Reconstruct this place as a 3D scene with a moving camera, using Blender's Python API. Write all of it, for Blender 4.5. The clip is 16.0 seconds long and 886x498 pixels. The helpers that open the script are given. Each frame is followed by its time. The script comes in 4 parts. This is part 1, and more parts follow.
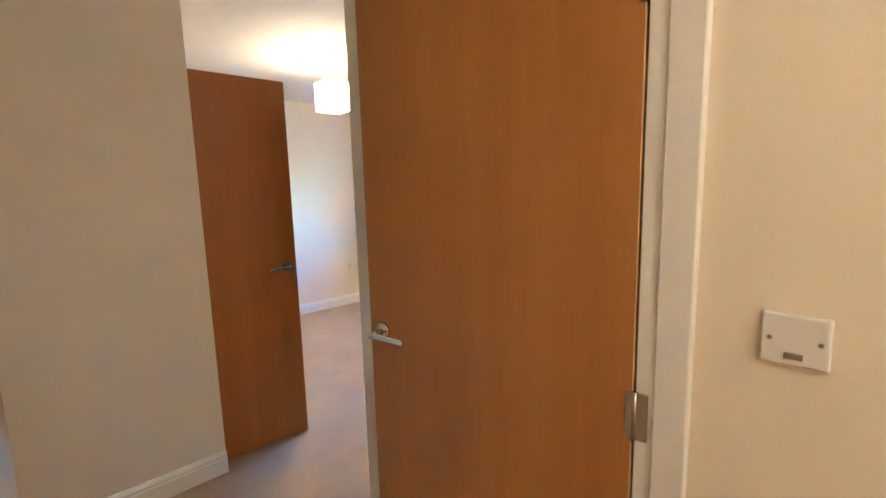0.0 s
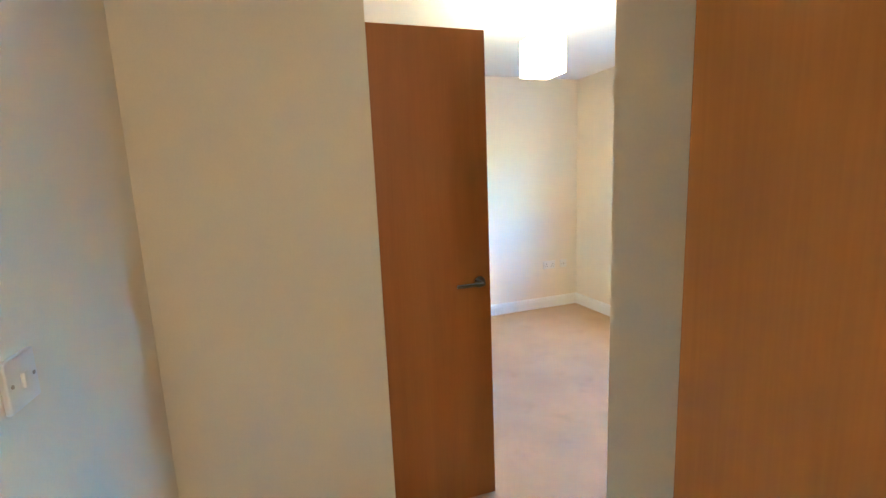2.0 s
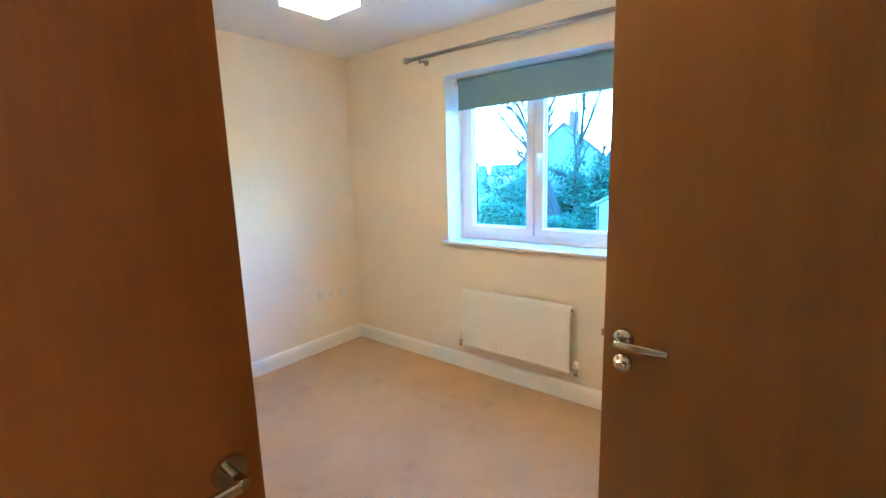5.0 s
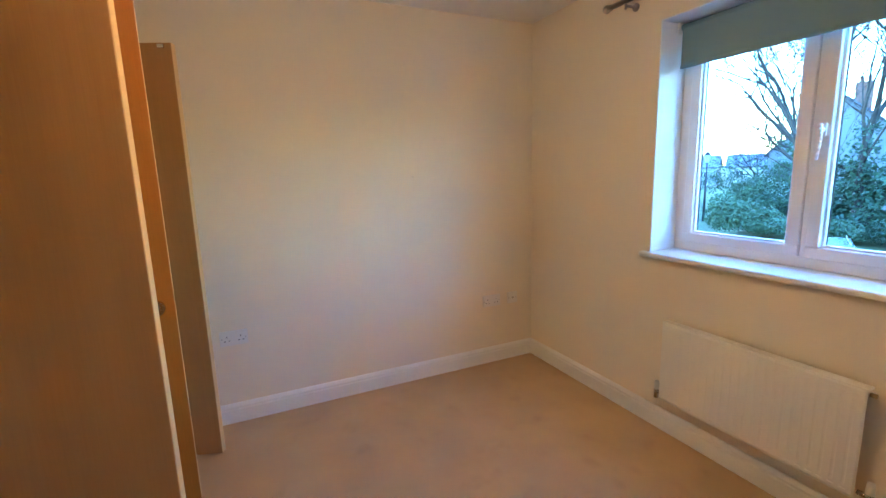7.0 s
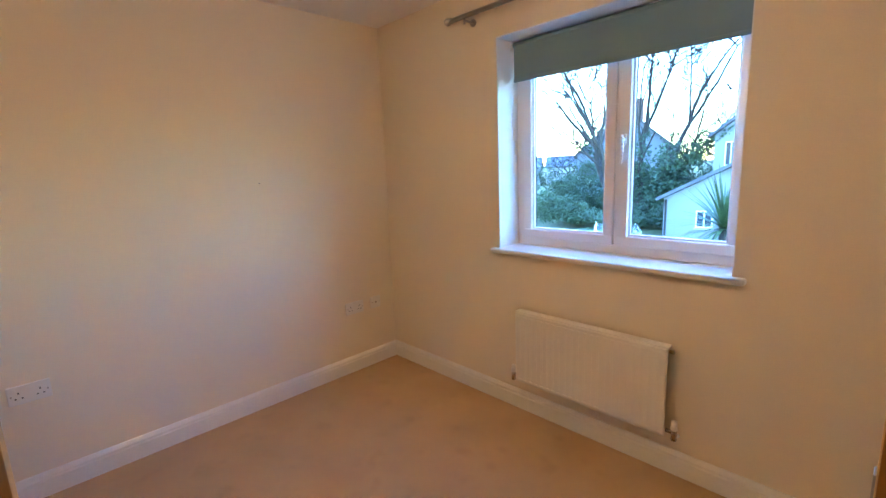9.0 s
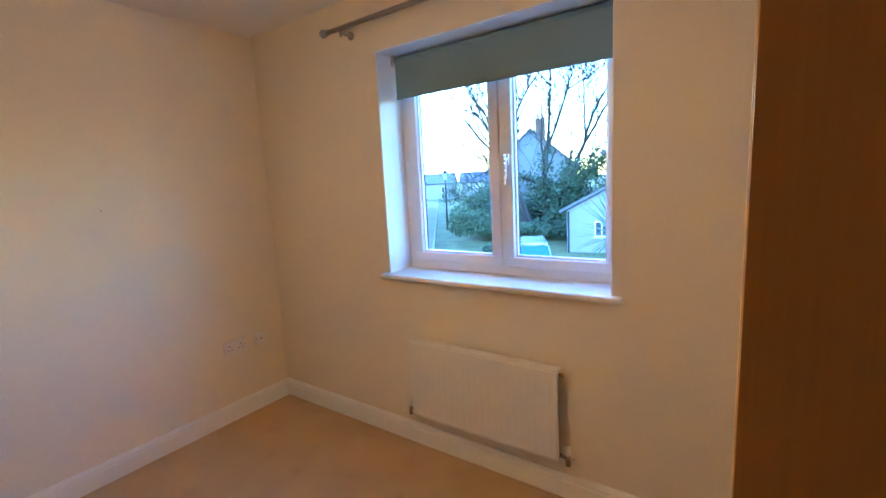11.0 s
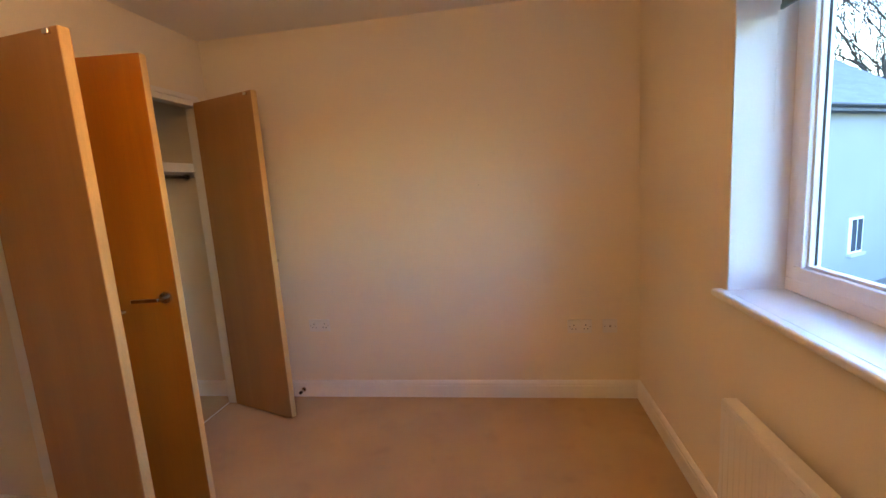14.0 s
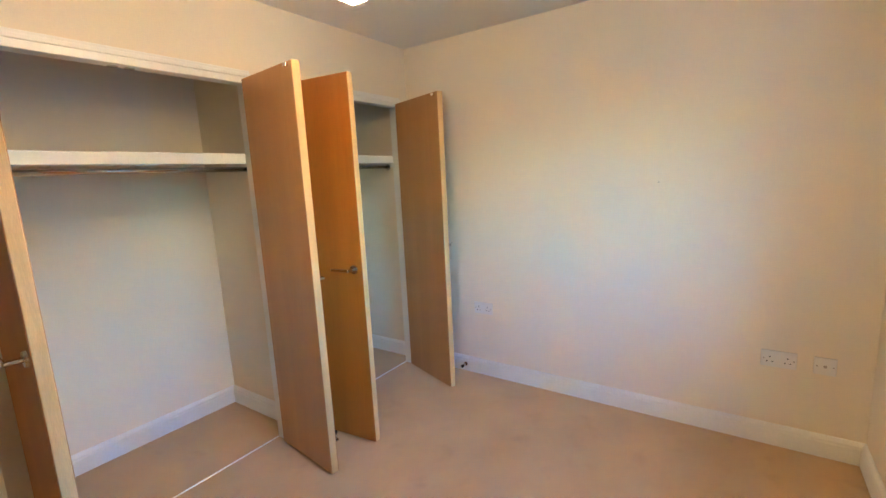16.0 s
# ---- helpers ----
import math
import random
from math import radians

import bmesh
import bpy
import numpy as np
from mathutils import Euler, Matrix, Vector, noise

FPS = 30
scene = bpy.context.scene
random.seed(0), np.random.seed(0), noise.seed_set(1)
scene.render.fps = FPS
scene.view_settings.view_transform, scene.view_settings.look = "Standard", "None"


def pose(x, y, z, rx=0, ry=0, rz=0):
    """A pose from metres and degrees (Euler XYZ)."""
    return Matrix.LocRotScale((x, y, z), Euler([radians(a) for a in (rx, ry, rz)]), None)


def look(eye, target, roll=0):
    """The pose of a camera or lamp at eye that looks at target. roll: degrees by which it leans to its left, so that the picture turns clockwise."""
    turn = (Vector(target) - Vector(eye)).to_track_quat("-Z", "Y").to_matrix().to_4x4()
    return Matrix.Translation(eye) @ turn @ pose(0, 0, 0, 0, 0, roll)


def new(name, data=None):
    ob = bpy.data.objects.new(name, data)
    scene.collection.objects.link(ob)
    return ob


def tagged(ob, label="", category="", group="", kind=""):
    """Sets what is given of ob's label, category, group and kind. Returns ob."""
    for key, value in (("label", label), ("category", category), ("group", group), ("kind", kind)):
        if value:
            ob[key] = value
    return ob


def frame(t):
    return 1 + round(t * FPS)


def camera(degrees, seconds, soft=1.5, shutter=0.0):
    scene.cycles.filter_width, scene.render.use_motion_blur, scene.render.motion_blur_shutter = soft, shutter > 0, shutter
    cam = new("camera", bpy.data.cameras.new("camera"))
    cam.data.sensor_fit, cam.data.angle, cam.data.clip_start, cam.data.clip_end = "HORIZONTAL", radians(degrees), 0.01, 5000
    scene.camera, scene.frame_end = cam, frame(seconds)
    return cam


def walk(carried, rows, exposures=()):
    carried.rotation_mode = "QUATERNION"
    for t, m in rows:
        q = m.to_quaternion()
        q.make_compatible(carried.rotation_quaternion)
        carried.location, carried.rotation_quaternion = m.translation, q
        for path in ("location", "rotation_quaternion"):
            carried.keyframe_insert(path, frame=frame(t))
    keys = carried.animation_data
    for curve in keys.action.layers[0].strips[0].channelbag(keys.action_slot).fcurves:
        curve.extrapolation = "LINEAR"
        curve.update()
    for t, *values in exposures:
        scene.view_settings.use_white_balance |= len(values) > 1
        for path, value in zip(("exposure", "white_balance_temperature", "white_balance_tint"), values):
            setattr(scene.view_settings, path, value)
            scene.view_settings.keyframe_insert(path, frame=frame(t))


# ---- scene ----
cam = camera(90.8, 16.0)
PATH = [
    (0, (4.702, -3.257, 1.41), (3.266, -1.894, 1.132), -1.5),
    (0.5, (4.563, -3.127, 1.424), (2.859, -2.121, 1.136), -1.3),
    (1, (4.415, -3.077, 1.43), (2.584, -2.332, 1.128), -2.0),
    (1.5, (4.181, -3.006, 1.433), (2.319, -2.349, 1.118), -2.2),
    (2, (3.998, -2.961, 1.428), (2.135, -2.308, 1.113), -2.4),
    (2.5, (3.785, -2.967, 1.42), (2.028, -2.065, 1.108), -1.2),
    (3, (3.572, -2.995, 1.45), (2.075, -1.711, 1.118), -1.8),
    (3.5, (3.444, -2.931, 1.439), (2.081, -1.507, 1.1), -1.5),
    (3.7, (3.372, -2.871, 1.442), (2.021, -1.438, 1.094), -1.5),
    (5.8, (2.849, -2.225, 1.41), (1.653, -0.654, 1.089), -1.7),
    (6, (2.817, -2.152, 1.407), (1.488, -0.692, 1.083), -2.6),
    (6.5, (2.706, -2.02, 1.41), (1.026, -0.988, 1.072), -2.6),
    (7, (2.656, -1.955, 1.393), (0.867, -1.13, 1.052), -1.7),
    (7.5, (2.601, -1.941, 1.404), (0.819, -1.105, 1.048), -0.8),
    (8, (2.536, -1.935, 1.396), (0.847, -0.928, 1.03), 0.4),
    (8.5, (2.545, -1.951, 1.394), (0.969, -0.779, 1.014), -0.1),
    (9, (2.61, -1.978, 1.413), (1.197, -0.609, 1.055), -2.3),
    (9.5, (2.687, -1.962, 1.428), (1.455, -0.417, 1.122), -2.7),
    (9.7, (2.703, -1.956, 1.426), (1.568, -0.337, 1.128), -2.6),
    (11.8, (2.595, -1.411, 1.446), (1.44, 0.181, 1.138), -3.8),
    (12, (2.595, -1.303, 1.455), (1.325, 0.201, 1.151), -4.4),
    (12.5, (2.62, -1.075, 1.46), (1.031, 0.11, 1.193), -5.5),
    (13, (2.692, -0.892, 1.452), (0.841, -0.177, 1.2), -4.6),
    (13.5, (2.791, -0.844, 1.401), (0.822, -0.643, 1.117), -3.4),
    (14, (2.697, -0.769, 1.402), (0.742, -1.066, 1.104), -3.9),
    (14.5, (2.639, -0.708, 1.435), (0.754, -1.297, 1.122), -2.5),
    (15, (2.642, -0.639, 1.466), (0.892, -1.552, 1.142), -2.2),
    (15.5, (2.651, -0.58, 1.46), (1.002, -1.666, 1.139), -2.8),
    (16, (2.663, -0.544, 1.464), (1.042, -1.668, 1.135), -2.8),
]
EXPOSURES = [(0.0, 1.75, 4800, 10), (0.5, 1.95, 4800, 7), (1.5, 2.1, 4600, 3), (2.5, 1.9, 4750, 0), (3.5, 1.75, 5100, 4), (6.0, 1.15, 5000, 8), (7.0, 0.7, 6000, 18), (8.0, 0.55, 6500, 24),
             (9.0, 0.55, 6600, 26), (12.0, 0.3, 6250, 26), (12.5, 0.2, 6700, 28), (13.5, 0.0, 7100, 28), (14.0, 0.28, 8500, 35), (14.5, 0.58, 8300, 36), (15.0, 1.0, 6700, 24), (15.5, 1.2, 5900, 14), (16.0, 1.3, 5600, 10)]
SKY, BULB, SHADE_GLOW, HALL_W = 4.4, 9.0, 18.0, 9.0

walk(cam, [(t, look(eye, target, roll)) for t, eye, target, roll in PATH], EXPOSURES)

# ---- world and lamps ----
world = bpy.data.worlds.new("world")
scene.world = world
world.use_nodes = True
wn = world.node_tree.nodes
sky = wn.new("ShaderNodeTexSky")
sky.sky_type, sky.sun_disc = "NISHITA", False
sky.sun_elevation, sky.sun_rotation = radians(6), radians(-70)
sky.air_density, sky.dust_density, sky.ozone_density = 1.4, 0.5, 3.0
wn["Background"].inputs["Strength"].default_value = SKY
dusk = wn.new("ShaderNodeVectorMath")
dusk.operation = "MULTIPLY"
dusk.inputs[1].default_value = (0.495, 0.94, 1.47)
world.node_tree.links.new(sky.outputs["Color"], dusk.inputs[0])
world.node_tree.links.new(dusk.outputs["Vector"], wn["Background"].inputs["Color"])

sun = new("sun", bpy.data.lights.new("sun", "SUN"))
sun.data.energy, sun.data.angle, sun.data.color = 0.5, radians(20), (1.0, 0.9, 0.8)
sun.matrix_world = look((0, 0, 0), (1.0, 0.45, -0.25))

LAMP = (1.685, -1.49)
bulb = new("pendant_bulb_light", bpy.data.lights.new("pendant_bulb_light", "POINT"))
bulb.data.energy, bulb.data.color, bulb.data.shadow_soft_size = BULB, (1.0, 0.68, 0.30), 0.035
bulb.location = (*LAMP, 2.11)
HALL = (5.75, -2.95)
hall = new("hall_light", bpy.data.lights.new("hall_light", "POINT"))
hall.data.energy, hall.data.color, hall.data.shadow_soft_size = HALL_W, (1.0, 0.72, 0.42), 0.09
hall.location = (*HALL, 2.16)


# ---- materials ----
def material(name, color, rough=0.6, metal=0.0, vary=0.08, scale=6.0, fine=120.0, bump=0.05, stretch=(1, 1, 1),
             specular=0.5, sheen=0.0, emit=None, coat=0.0, each=0.0):
    """Principled material with two scales of variation and a fine relief, in metres."""
    m = bpy.data.materials.new(name)
    m.use_nodes = True
    nt = m.node_tree
    n, l = nt.nodes, nt.links
    b = n["Principled BSDF"]
    b.inputs["Roughness"].default_value, b.inputs["Metallic"].default_value = rough, metal
    b.inputs["Specular IOR Level"].default_value = specular
    b.inputs["Sheen Weight"].default_value, b.inputs["Coat Weight"].default_value = sheen, coat
    tc, mp = n.new("ShaderNodeTexCoord"), n.new("ShaderNodeMapping")
    mp.inputs["Scale"].default_value = stretch
    l.new(tc.outputs["Object"], mp.inputs["Vector"])
    big, small = n.new("ShaderNodeTexNoise"), n.new("ShaderNodeTexNoise")
    big.inputs["Scale"].default_value, big.inputs["Detail"].default_value = scale, 4
    small.inputs["Scale"].default_value, small.inputs["Detail"].default_value = fine, 3
    for t in (big, small):
        l.new(mp.outputs["Vector"], t.inputs["Vector"])
    add = n.new("ShaderNodeMath")
    add.operation = "ADD"
    l.new(big.outputs["Fac"], add.inputs[0])
    l.new(small.outputs["Fac"], add.inputs[1])
    ramp = n.new("ShaderNodeMapRange")
    ramp.inputs["From Min"].default_value, ramp.inputs["From Max"].default_value = 0.7, 1.3
    ramp.inputs["To Min"].default_value, ramp.inputs["To Max"].default_value = 1 - vary, 1 + vary
    l.new(add.outputs[0], ramp.inputs["Value"])
    mul = n.new("ShaderNodeVectorMath")
    mul.operation = "SCALE"
    mul.inputs[0].default_value = color
    l.new(ramp.outputs["Result"], mul.inputs["Scale"])
    last = mul.outputs["Vector"]
    if each:
        info, r2, m2 = n.new("ShaderNodeObjectInfo"), n.new("ShaderNodeMapRange"), n.new("ShaderNodeVectorMath")
        r2.inputs["To Min"].default_value, r2.inputs["To Max"].default_value = 1 - each, 1 + each
        m2.operation = "SCALE"
        l.new(info.outputs["Random"], r2.inputs["Value"])
        l.new(last, m2.inputs[0])
        l.new(r2.outputs["Result"], m2.inputs["Scale"])
        last = m2.outputs["Vector"]
    l.new(last, b.inputs["Base Color"])
    if bump:
        bp = n.new("ShaderNodeBump")
        bp.inputs["Strength"].default_value, bp.inputs["Distance"].default_value = bump, 0.004
        l.new(small.outputs["Fac"], bp.inputs["Height"])
        l.new(bp.outputs["Normal"], b.inputs["Normal"])
    if emit:
        b.inputs["Emission Color"].default_value = (*emit[0], 1)
        b.inputs["Emission Strength"].default_value = emit[1]
    return m


def veneer(name, dark, light, rough=0.45):
    """Oak veneer: grain that runs up the door, with broad cathedral figure and fine pores."""
    m = bpy.data.materials.new(name)
    m.use_nodes = True
    n, l = m.node_tree.nodes, m.node_tree.links
    b = n["Principled BSDF"]
    b.inputs["Roughness"].default_value, b.inputs["Coat Weight"].default_value = rough, 0.12
    tc, mp, mf = n.new("ShaderNodeTexCoord"), n.new("ShaderNodeMapping"), n.new("ShaderNodeMapping")
    mp.inputs["Scale"].default_value = (9, 9, 0.55)
    mf.inputs["Scale"].default_value = (260, 260, 7)
    l.new(tc.outputs["Object"], mp.inputs["Vector"])
    l.new(tc.outputs["Object"], mf.inputs["Vector"])
    fig, pore = n.new("ShaderNodeTexNoise"), n.new("ShaderNodeTexNoise")
    fig.inputs["Scale"].default_value, fig.inputs["Detail"].default_value, fig.inputs["Distortion"].default_value = 1.0, 6, 0.6
    pore.inputs["Scale"].default_value, pore.inputs["Detail"].default_value = 1.0, 2
    l.new(mp.outputs["Vector"], fig.inputs["Vector"])
    l.new(mf.outputs["Vector"], pore.inputs["Vector"])
    wave = n.new("ShaderNodeMath")
    wave.operation = "MULTIPLY_ADD"
    wave.inputs[1].default_value, wave.inputs[2].default_value = 0.45, -0.1
    l.new(pore.outputs["Fac"], wave.inputs[0])
    add = n.new("ShaderNodeMath")
    add.operation = "ADD"
    l.new(fig.outputs["Fac"], add.inputs[0])
    l.new(wave.outputs[0], add.inputs[1])
    ramp = n.new("ShaderNodeValToRGB")
    ramp.color_ramp.elements[0].position, ramp.color_ramp.elements[0].color = 0.35, (*dark, 1)
    ramp.color_ramp.elements[1].position, ramp.color_ramp.elements[1].color = 0.95, (*light, 1)
    l.new(add.outputs[0], ramp.inputs["Fac"])
    l.new(ramp.outputs["Color"], b.inputs["Base Color"])
    bp = n.new("ShaderNodeBump")
    bp.inputs["Strength"].default_value, bp.inputs["Distance"].default_value = 0.08, 0.002
    l.new(pore.outputs["Fac"], bp.inputs["Height"])
    l.new(bp.outputs["Normal"], b.inputs["Normal"])
    return m


def carpet_material():
    m = material("carpet", (0.50, 0.328, 0.17), 0.95, 0, 0.11, 3.0, 420, 0.5, specular=0.1, sheen=0.25)
    n, l = m.node_tree.nodes, m.node_tree.links
    b = n["Principled BSDF"]
    old = b.inputs["Base Color"].links[0].from_socket
    tc, blot, ramp, mul = n.new("ShaderNodeTexCoord"), n.new("ShaderNodeTexNoise"), n.new("ShaderNodeMapRange"), n.new("ShaderNodeVectorMath")
    blot.inputs["Scale"].default_value, blot.inputs["Detail"].default_value = 7.0, 5
    l.new(tc.outputs["Object"], blot.inputs["Vector"])
    ramp.inputs["From Min"].default_value, ramp.inputs["From Max"].default_value = 0.58, 0.75
    ramp.inputs["To Min"].default_value, ramp.inputs["To Max"].default_value = 1.0, 0.86
    l.new(blot.outputs["Fac"], ramp.inputs["Value"])
    mul.operation = "SCALE"
    l.new(old, mul.inputs[0])
    l.new(ramp.outputs["Result"], mul.inputs["Scale"])
    l.new(mul.outputs["Vector"], b.inputs["Base Color"])
    return m


def glass_material():
    m = bpy.data.materials.new("window_glass")
    m.use_nodes = True
    b = m.node_tree.nodes["Principled BSDF"]
    b.inputs["Base Color"].default_value = (0.96, 0.99, 1.0, 1)
    b.inputs["Transmission Weight"].default_value, b.inputs["Roughness"].default_value, b.inputs["IOR"].default_value = 1.0, 0.0, 1.02
    return m


PAINT = material("magnolia_paint", (0.80, 0.715, 0.575), 0.75, 0, 0.025, 1.6, 190, 0.10, specular=0.3)
CEIL = material("ceiling_paint", (0.82, 0.80, 0.76), 0.85, 0, 0.02, 1.5, 160, 0.08, specular=0.2)
RENDER_REVEAL = material("white_reveal_paint", (0.80, 0.80, 0.79), 0.6, 0, 0.02, 3, 150, 0.06)
GLOSS = material("white_gloss_paint", (0.80, 0.79, 0.75), 0.32, 0, 0.03, 5, 90, 0.04)
CARPET = carpet_material()
OAK = veneer("oak_veneer_outer", (0.31, 0.126, 0.017), (0.40, 0.175, 0.030))
OAK_IN = veneer("oak_veneer_inner", (0.41, 0.205, 0.070), (0.49, 0.255, 0.092), 0.5)
OAK_WARM = veneer("oak_veneer_wardrobe", (0.345, 0.114, 0.010), (0.435, 0.156, 0.017))
LIPPING = material("oak_lipping", (0.66, 0.44, 0.20), 0.5, 0, 0.12, 5, 80, 0.05, (8, 8, 0.6))
CHROME = material("polished_chrome", (0.62, 0.60, 0.57), 0.16, 1.0, 0.06, 20, 200, 0.01)
STEEL = material("brushed_steel", (0.42, 0.38, 0.33), 0.35, 1.0, 0.10, 20, 300, 0.03)
BRASS = material("aged_brass", (0.45, 0.30, 0.12), 0.35, 1.0, 0.1, 30, 200, 0.02)
NICKEL = material("satin_nickel", (0.42, 0.39, 0.37), 0.3, 1.0, 0.06, 20, 200, 0.02)
PLASTIC = material("white_plastic", (0.76, 0.74, 0.70), 0.35, 0, 0.02, 20, 200, 0.01)
UPVC = material("white_upvc", (0.82, 0.82, 0.83), 0.28, 0, 0.02, 8, 120, 0.01)
ENAMEL = material("radiator_enamel", (0.80, 0.77, 0.70), 0.3, 0, 0.02, 6, 120, 0.02)
DARK = material("dark_slot", (0.02, 0.02, 0.02), 0.6, 0, 0.1, 40, 200, 0)
FABRIC = material("blind_fabric", (0.20, 0.32, 0.36), 0.9, 0, 0.06, 4, 700, 0.15, specular=0.15)
SHADE = material("lamp_shade_fabric", (0.85, 0.80, 0.70), 0.9, 0, 0.03, 9, 400, 0.1, emit=((1.0, 0.675, 0.31), SHADE_GLOW))
BULB_GLASS = material("bulb_glass", (0.9, 0.9, 0.85), 0.4, 0, 0.02, 9, 100, 0, emit=((1.0, 0.675, 0.31), SHADE_GLOW * 1.5))
GLASS = glass_material()
ASPHALT = material("asphalt", (0.135, 0.122, 0.105), 0.9, 0, 0.25, 0.7, 60, 0.3)
GRASS = material("grass", (0.085, 0.10, 0.032), 0.95, 0, 0.5, 0.9, 14, 0.5)
RENDER_WHITE = material("white_render", (0.27, 0.275, 0.275), 0.85, 0, 0.06, 0.8, 30, 0.15)
CONCRETE = material("weathered_concrete", (0.20, 0.195, 0.18), 0.9, 0, 0.2, 2, 20, 0.3)
STONE = material("pale_stone", (0.45, 0.43, 0.40), 0.9, 0, 0.2, 2, 20, 0.3)
SLATE = material("slate_roof", (0.12, 0.12, 0.135), 0.7, 0, 0.25, 1.5, 12, 0.3, (1, 1, 5))
BRICK = material("red_brick", (0.26, 0.13, 0.09), 0.9, 0, 0.25, 3, 30, 0.3)
BARK = material("grey_bark", (0.065, 0.054, 0.045), 0.95, 0, 0.3, 3, 40, 0.5, (3, 3, 0.6))
LEAF = material("evergreen_leaf", (0.06, 0.105, 0.045), 0.55, 0, 0.45, 1.2, 9, 0)
IVY = material("ivy_leaf", (0.045, 0.09, 0.042), 0.5, 0, 0.45, 1.5, 9, 0)
PALM = material("palm_leaf", (0.06, 0.11, 0.04), 0.5, 0, 0.3, 4, 30, 0)
TIMBER = material("weathered_timber", (0.075, 0.065, 0.05), 0.9, 0, 0.3, 3, 60, 0.2, (1, 1, 6))
TIMBER_PALE = material("silvered_timber", (0.16, 0.15, 0.13), 0.9, 0, 0.25, 3, 60, 0.2, (1, 1, 6))
TYRE = material("tyre_rubber", (0.02, 0.02, 0.02), 0.85, 0, 0.2, 10, 80, 0.1)
# blue of the reflected sky is put into the base colour, specular kept low
CARGLASS_SKY = material("car_glass_sky_tint", (0.02, 0.13, 0.27), 0.1, 0, 0.1, 3, 20, 0, specular=0.15)
PANE_DARK = material("dark_house_pane", (0.05, 0.06, 0.07), 0.08, 0, 0.1, 3, 20, 0, specular=0.3)
HEADLIGHT = material("headlight_lens", (0.6, 0.6, 0.6), 0.15, 0, 0.05, 10, 50, 0)
IRON = material("black_iron", (0.03, 0.03, 0.032), 0.5, 0.3, 0.1, 10, 60, 0.05)


# ---- mesh helpers ----
def mesh_object(name, bm, mat, parent=None, smooth=False):
    me = bpy.data.meshes.new(name)
    bmesh.ops.recalc_face_normals(bm, faces=bm.faces)
    bm.to_mesh(me)
    bm.free()
    if smooth:
        for p in me.polygons:
            p.use_smooth = True
    me.materials.append(mat)
    ob = new(name, me)
    ob.parent = parent
    return ob


def part(name, bm, mat, parent, label="", smooth=False):
    ob = mesh_object(name, bm, mat, parent, smooth)
    return tagged(ob, label) if label else ob


def thing(name, label, category, group="", at=None):
    ob = new(name)
    ob.empty_display_size = 0.1
    if at is not None:
        ob.matrix_world = at
    return tagged(ob, label, category, group)


def box(x0, y0, z0, x1, y1, z1, bevel=0.0, bm=None, segs=2):
    b = bmesh.new()
    v = [b.verts.new(p) for p in ((x0, y0, z0), (x1, y0, z0), (x1, y1, z0), (x0, y1, z0), (x0, y0, z1), (x1, y0, z1), (x1, y1, z1), (x0, y1, z1))]
    for f in ((0, 3, 2, 1), (4, 5, 6, 7), (0, 1, 5, 4), (1, 2, 6, 5), (2, 3, 7, 6), (3, 0, 4, 7)):
        b.faces.new([v[i] for i in f])
    if bevel:
        bmesh.ops.bevel(b, geom=b.edges[:], offset=bevel, segments=segs, affect="EDGES", profile=0.5)
    if bm is None:
        return b
    return merge(bm, b)


def merge(bm, other):
    me = bpy.data.meshes.new("scratch")
    other.to_mesh(me)
    other.free()
    bm.from_mesh(me)
    bpy.data.meshes.remove(me)
    return bm


def rod(a, b, r, r2=None, n=12, bm=None):
    """A cylinder or cone frustum from a to b."""
    out = bmesh.new()
    a, b = Vector(a), Vector(b)
    r2 = r if r2 is None else r2
    turn = (b - a).to_track_quat("Z", "Y").to_matrix().to_4x4()
    bmesh.ops.create_cone(out, cap_ends=True, segments=n, radius1=r, radius2=r2, depth=(b - a).length,
                          matrix=Matrix.Translation((a + b) / 2) @ turn)
    return out if bm is None else merge(bm, out)


def ball(c, r, n=14, bm=None):
    out = bmesh.new()
    bmesh.ops.create_uvsphere(out, u_segments=n, v_segments=n // 2 + 2, radius=r, matrix=Matrix.Translation(c))
    return out if bm is None else merge(bm, out)


def sweep(profile, a, b):
    """A moulding: profile points (off the wall, up) swept from a to b; the wall lies to the left of a->b."""
    bm = bmesh.new()
    a, b = Vector((*a, 0)), Vector((*b, 0))
    d = (b - a).normalized()
    side = Vector((d.y, -d.x, 0))
    rows = [[bm.verts.new(p + side * u + Vector((0, 0, v))) for u, v in profile] for p in (a, b)]
    n = len(profile)
    for i in range(n):
        bm.faces.new((rows[0][i], rows[0][(i + 1) % n], rows[1][(i + 1) % n], rows[1][i]))
    bm.faces.new(rows[0])
    bm.faces.new(rows[1][::-1])
    return bm


def structure(name, bm, mat, label):
    return tagged(mesh_object(name, bm, mat), label, name.rstrip("_0123456789").split("_")[0], kind="structure")


# ---- the rooms ----
H = 2.39
WX0, WX1, WZ0, WZ1 = 1.04, 2.205, 0.953, 2.10   # window opening
FRONT = -2.655                                  # wardrobe front
EAST = 3.345
LOBBY_N, LOBBY_S = -2.40, -3.40

structure("floor", box(-0.2, -3.6, -0.2, 6.8, 0.02, 0.0), CARPET, "beige cut-pile carpet with faint worn stains")
structure("ceiling", box(-0.2, -3.6, H, 6.8, 0.3, H + 0.15), CEIL, "smooth white painted ceiling")

